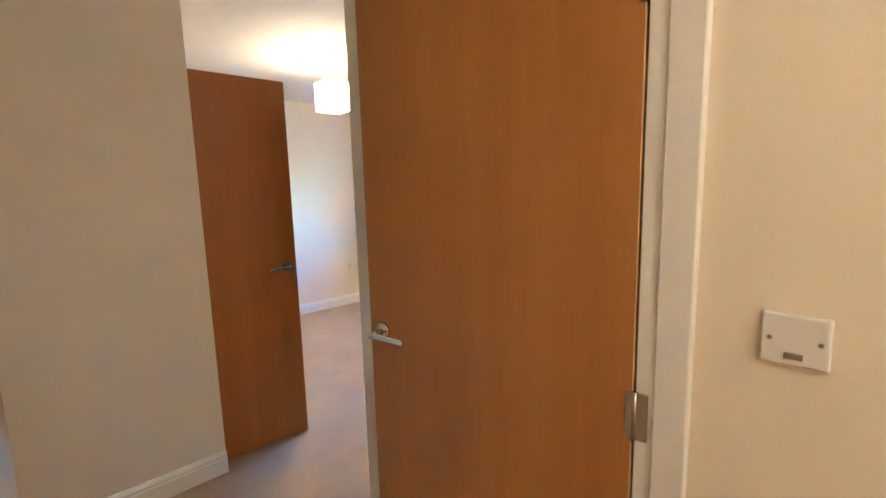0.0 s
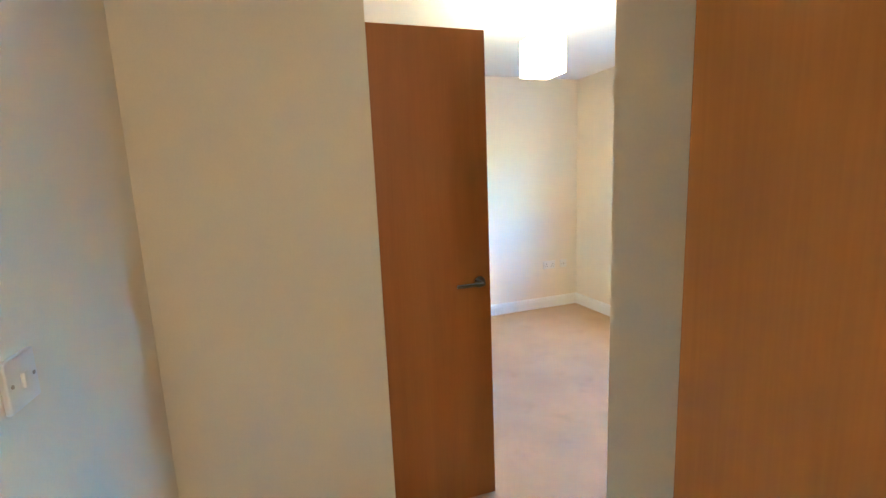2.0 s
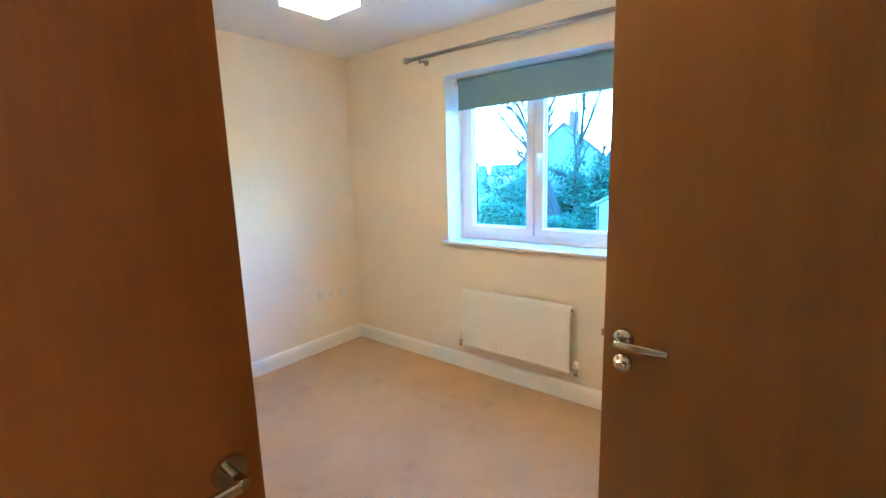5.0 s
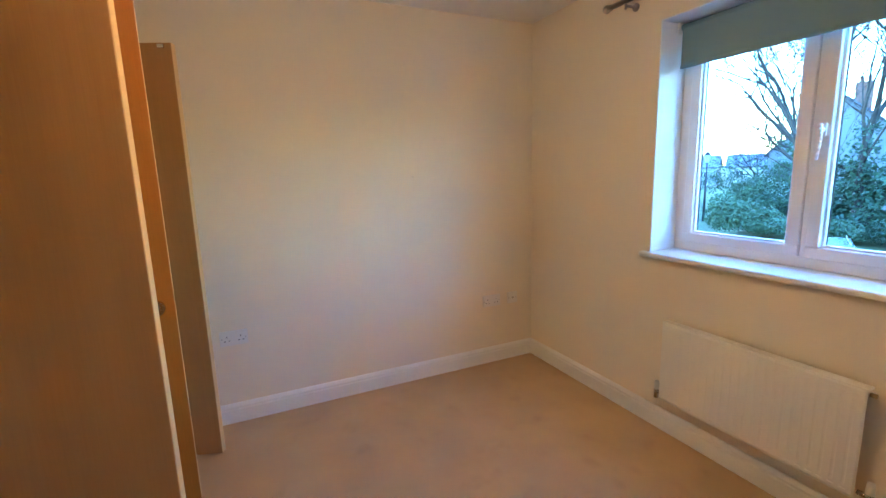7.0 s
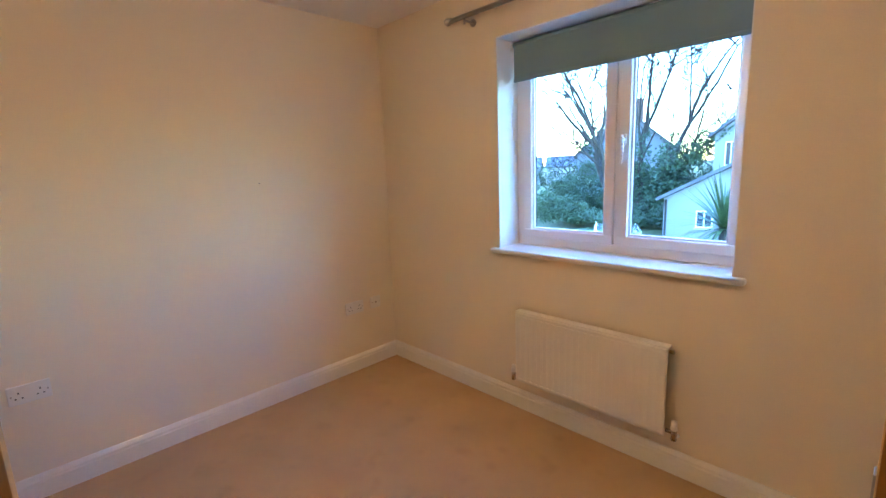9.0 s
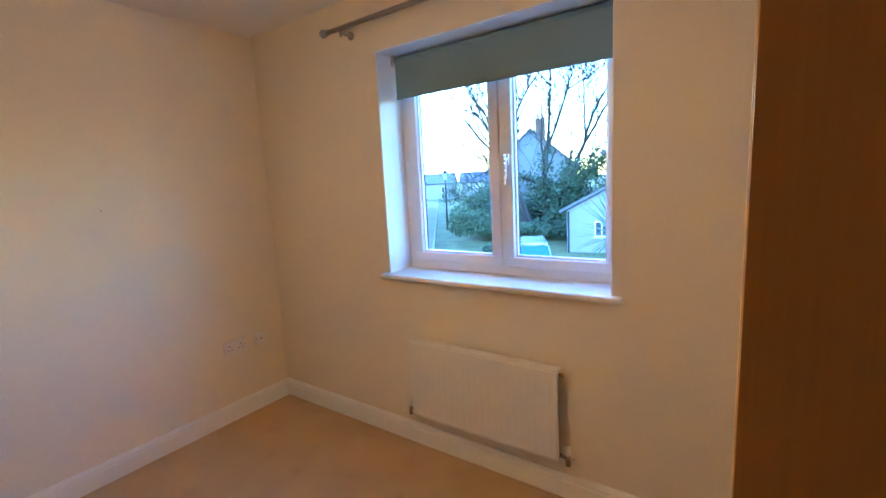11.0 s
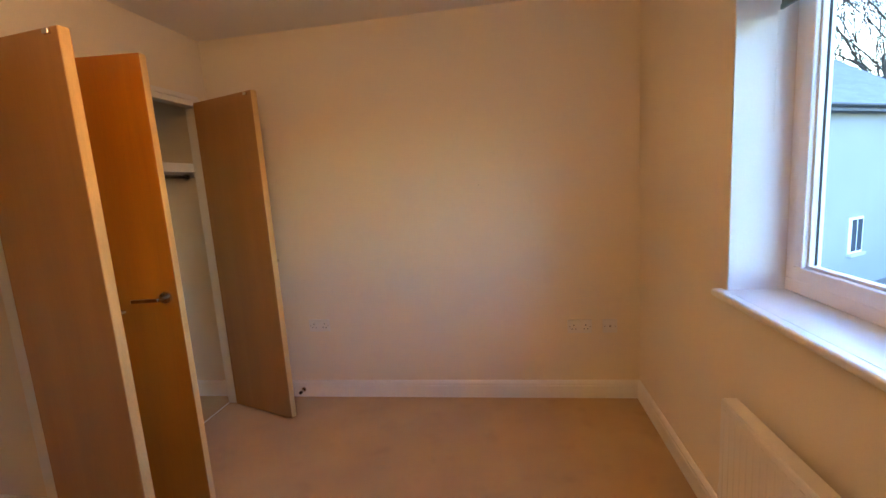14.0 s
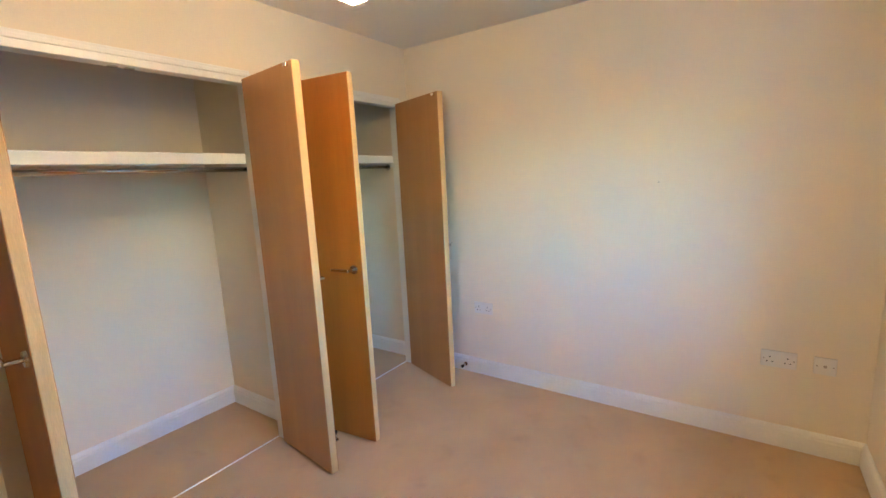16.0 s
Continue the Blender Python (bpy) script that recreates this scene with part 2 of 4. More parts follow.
bm = box(-0.12, 0, -0.2, WX0, 0.30, H)
box(WX1, 0, -0.2, 6.7, 0.30, H, bm=bm)
box(WX0, 0, -0.2, WX1, 0.30, WZ0 - 0.03, bm=bm)
box(WX0, 0, WZ1, WX1, 0.30, H, bm=bm)
structure("wall_north", bm, PAINT, "cream painted wall with a deep window recess")
structure("wall_west", box(-0.12, -3.6, -0.2, 0, 0, H), PAINT, "cream painted bedroom end wall")

D2A, D2B = -2.10, -1.345                        # doorway in the east wall
bm = box(EAST, D2B, 0, EAST + 0.11, 0, H)
box(EAST, D2A, 2.02, EAST + 0.11, D2B, H, bm=bm)
box(EAST, LOBBY_N + 0.11, 0, EAST + 0.11, D2A, H, bm=bm)
structure("wall_east", bm, PAINT, "cream painted wall with a doorway")

D1A, D1B = 3.595, 4.365                         # doorway in the lobby wall
bm = box(EAST, LOBBY_N, 0, D1A, LOBBY_N + 0.11, H)
box(D1B, LOBBY_N, 0, 6.6, LOBBY_N + 0.11, H, bm=bm)
box(D1A, LOBBY_N, 2.03, D1B, LOBBY_N + 0.11, H, bm=bm)
structure("wall_lobby", bm, PAINT, "cream painted lobby wall around a door")
structure("wall_south", box(2.417, LOBBY_S - 0.12, 0, 6.7, LOBBY_S, H), PAINT, "cream painted lobby wall")
structure("wall_hall_end", box(6.6, LOBBY_S, 0, 6.7, 0, H), PAINT, "cream painted wall behind the lobby")

# wardrobe recess
O1A, O1B, O2A, O2B, OZ = 1.285, 2.335, 0.10, 1.125, 2.0
bm = box(0, FRONT - 0.08, 0, O2A, FRONT, H)
box(O2B, FRONT - 0.08, 0, O1A, FRONT, H, bm=bm)
box(O2A, FRONT - 0.08, OZ, O2B, FRONT, H, bm=bm)
box(O1A, FRONT - 0.08, OZ, O1B, FRONT, H, bm=bm)
structure("wall_wardrobe_side", box(O1B, -3.38, 0, 2.417, FRONT, H), PAINT, "cream painted wall beside the lobby")
structure("wall_wardrobe_front", bm, PAINT, "cream painted wall with two wardrobe openings")
structure("wall_wardrobe_back", box(0, -3.5, 0, 2.417, -3.38, H), PAINT, "cream painted wardrobe back wall")
structure("wall_wardrobe_divider", box(1.10, -3.38, 0, 1.18, FRONT - 0.08, H), PAINT, "cream painted wardrobe partition")

SKIRT = [(0, 0), (0.019, 0), (0.019, 0.078), (0.016, 0.084), (0.016, 0.096), (0.010, 0.106), (0.006, 0.112), (0, 0.114)]
for i, (a, b) in enumerate((((0, FRONT), (0, 0)), ((0, 0), (EAST, 0)), ((EAST, 0), (EAST, D2B + 0.07)), ((EAST, D2A - 0.07), (EAST, LOBBY_N)),
                            ((EAST, LOBBY_N), (D1A - 0.075, LOBBY_N)), ((D1B + 0.1, LOBBY_N), (6.6, LOBBY_N)), ((6.6, LOBBY_S), (2.417, LOBBY_S)),
                            ((2.417, LOBBY_S), (2.417, FRONT)), ((O1B, -3.38), (1.18, -3.38)), ((1.18, -3.38), (1.18, FRONT - 0.08)),
                            ((1.10, -3.38), (0, -3.38)), ((0, -3.38), (0, FRONT - 0.08)), ((O1A, FRONT), (O2B, FRONT))), 1):
    structure(f"baseboard_{i}", sweep(SKIRT, a, b), GLOSS, "white painted moulded skirting board")


def trim_bar(x0, y0, z0, x1, y1, z1, bm):
    return box(x0, y0, z0, x1, y1, z1, 0.004, bm)


# wardrobe linings: stepped white head, slim oak-lipped jambs
for i, (a, b) in enumerate(((O1A, O1B), (O2A, O2B)), 1):
    bm = bmesh.new()
    trim_bar(a - 0.012, FRONT - 0.06, OZ - 0.030, b + 0.012, FRONT + 0.008, OZ + 0.004, bm)
    trim_bar(a - 0.012, FRONT - 0.02, OZ + 0.002, b + 0.012, FRONT + 0.014, OZ + 0.022, bm)
    trim_bar(a - 0.012, FRONT - 0.02, OZ + 0.020, b + 0.012, FRONT + 0.006, OZ + 0.036, bm)
    structure(f"trim_{2 * i - 1}", bm, GLOSS, "white moulded wardrobe head lining")
    bm = bmesh.new()
    trim_bar(a - 0.004, FRONT - 0.075, 0.0, a + 0.016, FRONT + 0.004, OZ - 0.03, bm)
    trim_bar(b - 0.016, FRONT - 0.075, 0.0, b + 0.004, FRONT + 0.004, OZ - 0.03, bm)
    structure(f"trim_{2 * i}", bm, GLOSS, "white wardrobe side linings")
    structure(f"threshold_{i}", box(a + 0.016, FRONT - 0.078, 0.0, b - 0.016, FRONT - 0.068, 0.005, 0.002), GLOSS, "pale metal carpet strip across wardrobe opening")


# ---- ironmongery ----
def lever(parent, x, side, toward, y, z=1.0, mat=CHROME, whole=False):
    """Round rose, neck and straight lever on a door face. side: which way the face looks; toward: way of the lever."""
    rose = rod((x, y, z), (x, y + side * 0.009, z), 0.026, 0.024, 28)
    if whole:
        rod((x, y + side * 0.006, z), (x, y + side * 0.05, z), 0.0085, n=14, bm=rose)
        box(min(x, x + toward * 0.118), y + side * 0.05 - 0.006, z - 0.009, max(x, x + toward * 0.118), y + side * 0.05 + 0.006, z + 0.009, 0.005, rose, 3)
        return part("handle", rose, mat, parent, "polished chrome lever handle on a round rose")
    h = part("handle", rose, mat, parent, "polished chrome lever handle on a round rose", True)
    bm = rod((x, y + side * 0.006, z), (x, y + side * 0.05, z), 0.0085, n=14)
    ball((x, y + side * 0.05, z), 0.0095, 12, bm)
    part("neck", bm, mat, h, smooth=True)
    bm = box(min(x, x + toward * 0.118), y + side * 0.05 - 0.006, z - 0.009, max(x, x + toward * 0.118), y + side * 0.05 + 0.006, z + 0.009, 0.005, segs=3)
    part("lever", bm, mat, h, smooth=True)
    return h


def hinge_set(parent, y, side, heights, mat=STEEL):
    for z in heights:
        h = part("hinge", rod((-0.004, y, z - 0.05), (-0.004, y, z + 0.05), 0.006, n=10), mat, parent, "steel butt hinge", True)
        part("leaf_plate", box(-0.030, y - 0.001, z - 0.05, 0.012, y + side * 0.004, z + 0.05), mat, h)


def door_leaf(name, label, category, at, width, outer, height=1.978, face_out=OAK, face_in=OAK_IN, group="", both=False, thumb=False, catch=False, hinges=True, t=0.036, inside=None):
    """A flush door leaf along +x from its hinge. outer: +1 or -1, the side of the face with the lever."""
    core = box(0, -t / 2, 0.012, width, t / 2, 0.012 + height, 0.0015)
    if inside:
        d = part(name, core, LIPPING, inside, label)
        d.matrix_basis = at
    else:
        d = thing(name, label, category, group, at)
        part("core", core, LIPPING, d, "pale oak edge lipping")
    s = outer
    o = t / 2 + 0.0025
    part("outer_face", box(0.0015, min(s * (t / 2 - 0.002), s * o), 0.0135, width - 0.0015, max(s * (t / 2 - 0.002), s * o), 0.0105 + height, 0.0008), face_out, d, "warm oak veneer face")
    part("inner_face", box(0.0015, min(-s * (t / 2 - 0.002), -s * o), 0.0135, width - 0.0015, max(-s * (t / 2 - 0.002), -s * o), 0.0105 + height, 0.0008), face_in, d, "oak veneer inner face")
    lever(d, width - 0.052, s, -1, s * o, whole=inside is not None)
    if both:
        lever(d, width - 0.052, -s, -1, -s * o)
        part("latch_plate", box(width - 0.001, -0.011, 0.93, width + 0.0025, 0.011, 1.07, 0.001), STEEL, d, "steel latch plate")
        part("latch_bolt", box(width + 0.001, -0.007, 0.99, width + 0.011, 0.007, 1.01, 0.002), BRASS, d)
    if thumb:
        for q, turn in ((s, True), (-s, False)):
            r = part("lock_rose", rod((width - 0.052, q * o, 0.935), (width - 0.052, q * (o + 0.008), 0.935), 0.024, 0.022, 26), CHROME, d, "round chrome bathroom lock rose", True)
            if turn:
                part("thumb_turn", box(width - 0.066, min(q * (o + 0.004), q * (o + 0.026)), 0.929, width - 0.038, max(q * (o + 0.004), q * (o + 0.026)), 0.941, 0.003), CHROME, r)
            else:
                part("coin_slot", box(width - 0.060, min(q * (o + 0.004), q * (o + 0.0095)), 0.9335, width - 0.044, max(q * (o + 0.004), q * (o + 0.0095)), 0.9365), DARK, r)
    if catch:
        part("catch", box(width - 0.055, min(-s * o, -s * (o + 0.012)), height - 0.012, width - 0.028, max(-s * o, -s * (o + 0.012)), height + 0.004, 0.002), CHROME, d, "small chrome ball catch plate")
    if hinges:
        hinge_set(d, s * o, s, (0.25, 0.945, 1.78))
    return d


WARDROBES = [thing("wardrobe", "built-in wardrobe with two open oak veneer doors beside lobby", "wardrobe", "built-in wardrobes"),
             thing("wardrobe", "built-in wardrobe with two open oak doors by the end wall", "wardrobe", "built-in wardrobes")]
for k, x, turn, w, s, lab in ((0, 2.335, 88.5, 0.46, -1, "open oak veneer door with chrome lever"), (0, 1.305, 83.2, 0.472, 1, "open door showing its pale oak inner face"),
                              (1, 1.098, 96.5, 0.472, -1, "open dark orange oak door with chrome lever"), (1, 0.125, 70.2, 0.525, 1, "open door showing its pale oak inner face")):
    door_leaf("door", lab, "", pose(x, FRONT + 0.012, 0, 0, 0, turn), w, s, face_out=OAK_WARM, catch=True, hinges=False, inside=WARDROBES[k])

door_leaf("bathroom_door", "oak veneer bathroom door standing square open into the bedroom", "door", pose(EAST + 0.004, D2B - 0.03, 0, 0, 0, 178), 0.72, 1, face_in=OAK, both=True, thumb=True)
door_leaf("lobby_door", "oak veneer door standing ajar in a white frame", "door", pose(D1B - 0.010, LOBBY_N + 0.004, 0, 0, 0, 190.3), 0.738, 1, face_in=OAK, both=True)

def casing(name, bars, label):
    bm = bmesh.new()
    for b in bars:
        trim_bar(*b, bm)
    return structure(name, bm, GLOSS, label)


y0 = LOBBY_N
casing("trim_5", ((D1A - 0.062, y0 - 0.018, 0, D1A + 0.003, y0 + 0.02, 2.095), (D1B - 0.003, y0 - 0.014, 0, D1B + 0.035, y0 + 0.02, 2.095),
                  (D1B + 0.033, y0 - 0.020, 0, D1B + 0.095, y0 + 0.02, 2.095), (D1A - 0.062, y0 - 0.018, 2.026, D1B + 0.095, y0 + 0.02, 2.095)), "white gloss architrave round the lobby door")
casing("trim_6", ((D1A, y0 + 0.034, 0, D1A + 0.018, y0 + 0.11, 2.03), (D1B - 0.018, y0 + 0.034, 0, D1B, y0 + 0.11, 2.03)), "white door stops")
casing("trim_7", ((EAST - 0.016, D2B - 0.004, 0, EAST + 0.012, D2B + 0.062, 2.085), (EAST - 0.016, D2A - 0.062, 0, EAST + 0.012, D2A + 0.004, 2.085),
                  (EAST - 0.016, D2A - 0.062, 2.018, EAST + 0.012, D2B + 0.062, 2.085)), "white gloss architrave round the bathroom doorway")


# wardrobe shelves and hanging rails
for w, a, b in ((WARDROBES[0], 1.18, O1B), (WARDROBES[1], 0.0, 1.10)):
    s = part("shelf", box(a + 0.002, -3.378, 1.605, b - 0.002, FRONT - 0.10, 1.628, 0.002), GLOSS, w, "white painted shelf")
    part("front_edge", box(a + 0.002, FRONT - 0.10, 1.578, b - 0.002, FRONT - 0.083, 1.632, 0.004), GLOSS, s, "white painted shelf front lipping")
    part("batten", box(a + 0.002, -3.1, 1.55, a + 0.022, FRONT - 0.12, 1.605, 0.003), GLOSS, s)
    part("batten", box(b - 0.022, -3.1, 1.55, b - 0.002, FRONT - 0.12, 1.605, 0.003), GLOSS, s)
    s = part("hanging_rail", rod((a + 0.022, -2.86, 1.555), (b - 0.022, -2.86, 1.555), 0.0125, n=16), CHROME, w, "chrome hanging rail", True)
    for x in (a + 0.024, b - 0.024):
        part("rail_socket", rod((x - 0.003, -2.86, 1.555), (x + 0.003, -2.86, 1.555), 0.024, n=18), CHROME, s)
for cx in (1.80, 1.86):
    part("catch_keep", box(cx - 0.016, FRONT - 0.045, OZ - 0.036, cx + 0.016, FRONT - 0.02, OZ - 0.029, 0.001), CHROME, WARDROBES[0], "small chrome catch keep")


# ---- window ----
FY = 0.185
win = structure("window_1", box(WX0, FY, WZ0, WX1, FY + 0.065, WZ0 + 0.047, 0.004), UPVC, "white upvc double casement window")
win["category"] = "window"
CZ0, CZ1 = WZ0 + 0.004, WZ1
MX = 1.6435
for nm, b in (("jamb", (WX0, FY + 0.002, CZ0 + 0.042, WX0 + 0.0515, FY + 0.065, CZ1)), ("jamb", (WX1 - 0.0155, FY + 0.002, CZ0 + 0.042, WX1, FY + 0.065, CZ1)),
              ("head", (WX0, FY + 0.001, CZ1 - 0.045, WX1, FY + 0.065, CZ1)), ("mullion", (MX - 0.0115, FY + 0.003, CZ0 + 0.042, MX + 0.0115, FY + 0.065, CZ1))):
    part(nm, box(*b, 0.004), UPVC, win)


def sash(x0, x1, z0, z1, proud):
    f = part("sash", box(x0, FY - proud, z0, x1, FY + 0.05, z0 + 0.05, 0.005), UPVC, win, "white upvc sash")
    for b in ((x0, FY - proud, z1 - 0.05, x1, FY + 0.05, z1), (x0, FY - proud, z0 + 0.049, x0 + 0.05, FY + 0.05, z1 - 0.049), (x1 - 0.05, FY - proud, z0 + 0.049, x1, FY + 0.05, z1 - 0.049)):
        part("rail", box(*b, 0.005), UPVC, f)
    w = 0.05
    for b in ((x0 + w, FY + 0.006, z0 + w - 0.002, x1 - w, FY + 0.03, z0 + w + 0.010), (x0 + w, FY + 0.006, z1 - w - 0.010, x1 - w, FY + 0.03, z1 - w + 0.002),
              (x0 + w - 0.002, FY + 0.006, z0 + w, x0 + w + 0.010, FY + 0.03, z1 - w), (x1 - w - 0.010, FY + 0.006, z0 + w, x1 - w + 0.002, FY + 0.03, z1 - w)):
        part("glazing_bead", box(*b, 0.003), UPVC, f)
    p = part("pane", box(x0 + w - 0.004, FY + 0.030, z0 + w - 0.004, x1 - w + 0.004, FY + 0.036, z1 - w + 0.004), GLASS, f, "clear window glass")
    p.visible_shadow = False
    g = part("gasket", box(x0 + w + 0.0095, FY + 0.024, z0 + w + 0.006, x0 + w + 0.013, FY + 0.0295, z1 - w - 0.006), DARK, f, "black rubber gasket")
    return f


sash(WX0 + 0.052, MX - 0.012, WZ0 + 0.044, CZ1 - 0.043, 0.008)
right = sash(MX + 0.012, WX1 - 0.016, WZ0 + 0.044, CZ1 - 0.043, 0.014)
hx, hy, hz = MX + 0.037, FY - 0.014, 1.52
h = part("window_handle", box(hx - 0.012, hy - 0.012, hz - 0.026, hx + 0.012, hy, hz + 0.026, 0.005), UPVC, right, "white espagnolette handle")
bm = rod((hx, hy - 0.01, hz), (hx, hy - 0.034, hz), 0.009, n=12)
prev = Vector((hx, hy - 0.034, hz + 0.02))
for k in range(1, 9):
    q = Vector((hx + 0.012 * math.sin(k / 8 * math.pi), hy - 0.036 - 0.014 * math.sin(k / 8 * math.pi), hz + 0.02 - 0.135 * k / 8))
    rod(prev, q, 0.0085 - 0.0004 * k, n=10, bm=bm)
    prev = q
part("grip", bm, UPVC, h, smooth=True)

bm = box(WX0, 0.002, WZ0, WX0 + 0.005, FY, WZ1 - 0.006)
box(WX1 - 0.005, 0.002, WZ0, WX1, FY, WZ1 - 0.006, bm=bm)
box(WX0, 0.002, WZ1 - 0.005, WX1, FY, WZ1, bm=bm)
structure("trim_8", bm, RENDER_REVEAL, "white painted window reveal")

bm = box(0.998, -0.038, WZ0 - 0.028, 2.252, 0.004, WZ0, 0.011, segs=4)
box(WX0, -0.002, WZ0 - 0.0285, WX1, FY + 0.01, WZ0 - 0.0005, bm=bm)
structure("window_sill", bm, GLOSS, "white gloss window board with rounded nose")
structure("exterior_sill", box(WX0 - 0.03, FY + 0.06, WZ0 - 0.06, WX1 + 0.03, 0.38, WZ0 - 0.012, 0.005), STONE, "pale outer window sill")

blind = thing("roller_blind", "teal-grey fabric roller blind pulled a quarter down", "blind", at=pose(0, 0.125, 0))
part("fabric", box(1.066, -0.0012, 1.882, 2.176, 0.0012, 2.066), FABRIC, blind, "teal-grey blind fabric")
part("roller", rod((1.056, 0.014, 2.072), (2.190, 0.014, 2.072), 0.017, n=20), FABRIC, blind, smooth=True)
part("bottom_bar", box(1.064, -0.005, 1.874, 2.178, 0.005, 1.892, 0.003), FABRIC, blind)
for x in (1.046, 2.187):
    part("bracket", box(x, -0.012, 2.045, x + 0.012, 0.04, 2.099, 0.002), PLASTIC, blind)
bm = bmesh.new()
for k in range(60):
    ball((1.058, -0.004, 2.06 - k * 0.0095), 0.0022, 6, bm)
part("bead_chain", bm, PLASTIC, blind, "white bead pull chain")

pole = thing("curtain_pole", "satin nickel curtain pole with ball finials over window", "curtain pole", at=pose(0, -0.075, 2.228))
part("rod", rod((0.775, 0, 0), (2.52, 0, 0), 0.0125, n=18), NICKEL, pole, smooth=True)
for x, s in ((0.775, -1), (2.52, 1)):
    bm = ball((x + s * 0.018, 0, 0), 0.021, 18)
    rod((x - s * 0.012, 0, 0), (x + s * 0.003, 0, 0), 0.016, n=18, bm=bm)
    part("finial", bm, NICKEL, pole, "nickel ball finial", True)
for x in (0.885, 2.41):
    bk = part("bracket", rod((x, 0.075, -0.022), (x, 0.069, -0.022), 0.02, n=18), NICKEL, pole, smooth=True)
    bm = rod((x, 0.069, -0.022), (x, 0.0, -0.022), 0.006, n=10)
    rod((x, 0, -0.04), (x, 0, -0.010), 0.006, n=10, bm=bm)
    part("arm", bm, NICKEL, bk, smooth=True)


# ---- radiator ----
def radiator():
    x0, x1, z0, z1, yf = 1.212, 2.010, 0.212, 0.625, -0.090
    r = thing("radiator", "white enamelled single panel radiator under the window", "radiator")
    bm = bmesh.new()
    n = 22
    pitch = (x1 - x0 - 0.03) / n
    prof = []
    for i in range(n):
        a = x0 + 0.015 + i * pitch
        prof += [(a, 0.0), (a + pitch * 0.32, 0.0), (a + pitch * 0.42, 0.0014), (a + pitch * 0.58, 0.0014), (a + pitch * 0.68, 0.0)]
    prof = [(x0, 0.006), (x0 + 0.006, 0.0)] + prof + [(x1 - 0.006, 0.0), (x1, 0.006)]
    rows = []
    for z, k in ((z0, 0.0), (z0 + 0.012, 0.0), (z0 + 0.035, 0.0), (z0 + 0.05, 1.0), (z1 - 0.05, 1.0), (z1 - 0.035, 0.0), (z1 - 0.008, 0.0), (z1, 0.0)):
        edge = 0.006 if z in (z0, z1) else 0.0
        rows.append([bm.verts.new((x, yf + edge + (d * k if 0 < i < len(prof) - 1 else d), z)) for i, (x, d) in enumerate(prof)])
    for a, b in zip(rows, rows[1:]):
        for i in range(len(prof) - 1):
            bm.faces.new((a[i], a[i + 1], b[i + 1], b[i]))
    part("front_panel", bm, ENAMEL, r, "white fluted steel panel")
    part("back_panel", box(x0 + 0.004, yf + 0.008, z0 + 0.004, x1 - 0.004, yf + 0.020, z1 - 0.004, 0.003), ENAMEL, r)
    for i in range(n):
        a = x0 + 0.015 + (i + 0.5) * pitch
        for z in (z1 - 0.026, z0 + 0.022):
            part("pressing", box(a - 0.010, yf - 0.0022, z - 0.003, a + 0.010, yf + 0.002, z + 0.003, 0.0018), ENAMEL, r)
    part("convector", box(x0 + 0.03, yf + 0.02, z0 + 0.05, x1 - 0.03, -0.035, z1 - 0.05), ENAMEL, r)
    part("top_grille", box(x0, yf + 0.004, z1 - 0.006, x1, -0.038, z1 + 0.003, 0.002), ENAMEL, r)
    for x in (x0 + 0.12, x1 - 0.12):
        part("wall_bracket", box(x - 0.015, -0.04, z0 + 0.05, x + 0.015, 0.0, z1 - 0.08), STEEL, r)
    part("bleed_plug", rod((x1 - 0.002, yf + 0.03, z1 - 0.022), (x1 + 0.016, yf + 0.03, z1 - 0.022), 0.008, n=12), BRASS, r, "brass bleed valve", True)
    for x, s in ((x0, -1), (x1, 1)):
        cx = x + s * 0.034
        v = part("valve", rod((x, yf + 0.03, z0 + 0.02), (cx, yf + 0.03, z0 + 0.02), 0.009, n=12), CHROME, r, "chrome radiator valve", True)
        bm = rod((cx, yf + 0.03, z0 - 0.015), (cx, yf + 0.03, z0 + 0.036), 0.012, n=14)
        part("valve_body", bm, CHROME, v, smooth=True)
        part("valve_cap", rod((cx, yf + 0.03, z0 + 0.034), (cx, yf + 0.03, z0 + 0.075), 0.0135, 0.0115, 16), PLASTIC, v, "white plastic valve cap", True)
        part("pipe", rod((cx, yf + 0.03, z0 - 0.010), (cx, 0.0, z0 - 0.022), 0.0075, n=12), ENAMEL, v, "white painted pipe into the wall", True)
    return r


radiator()


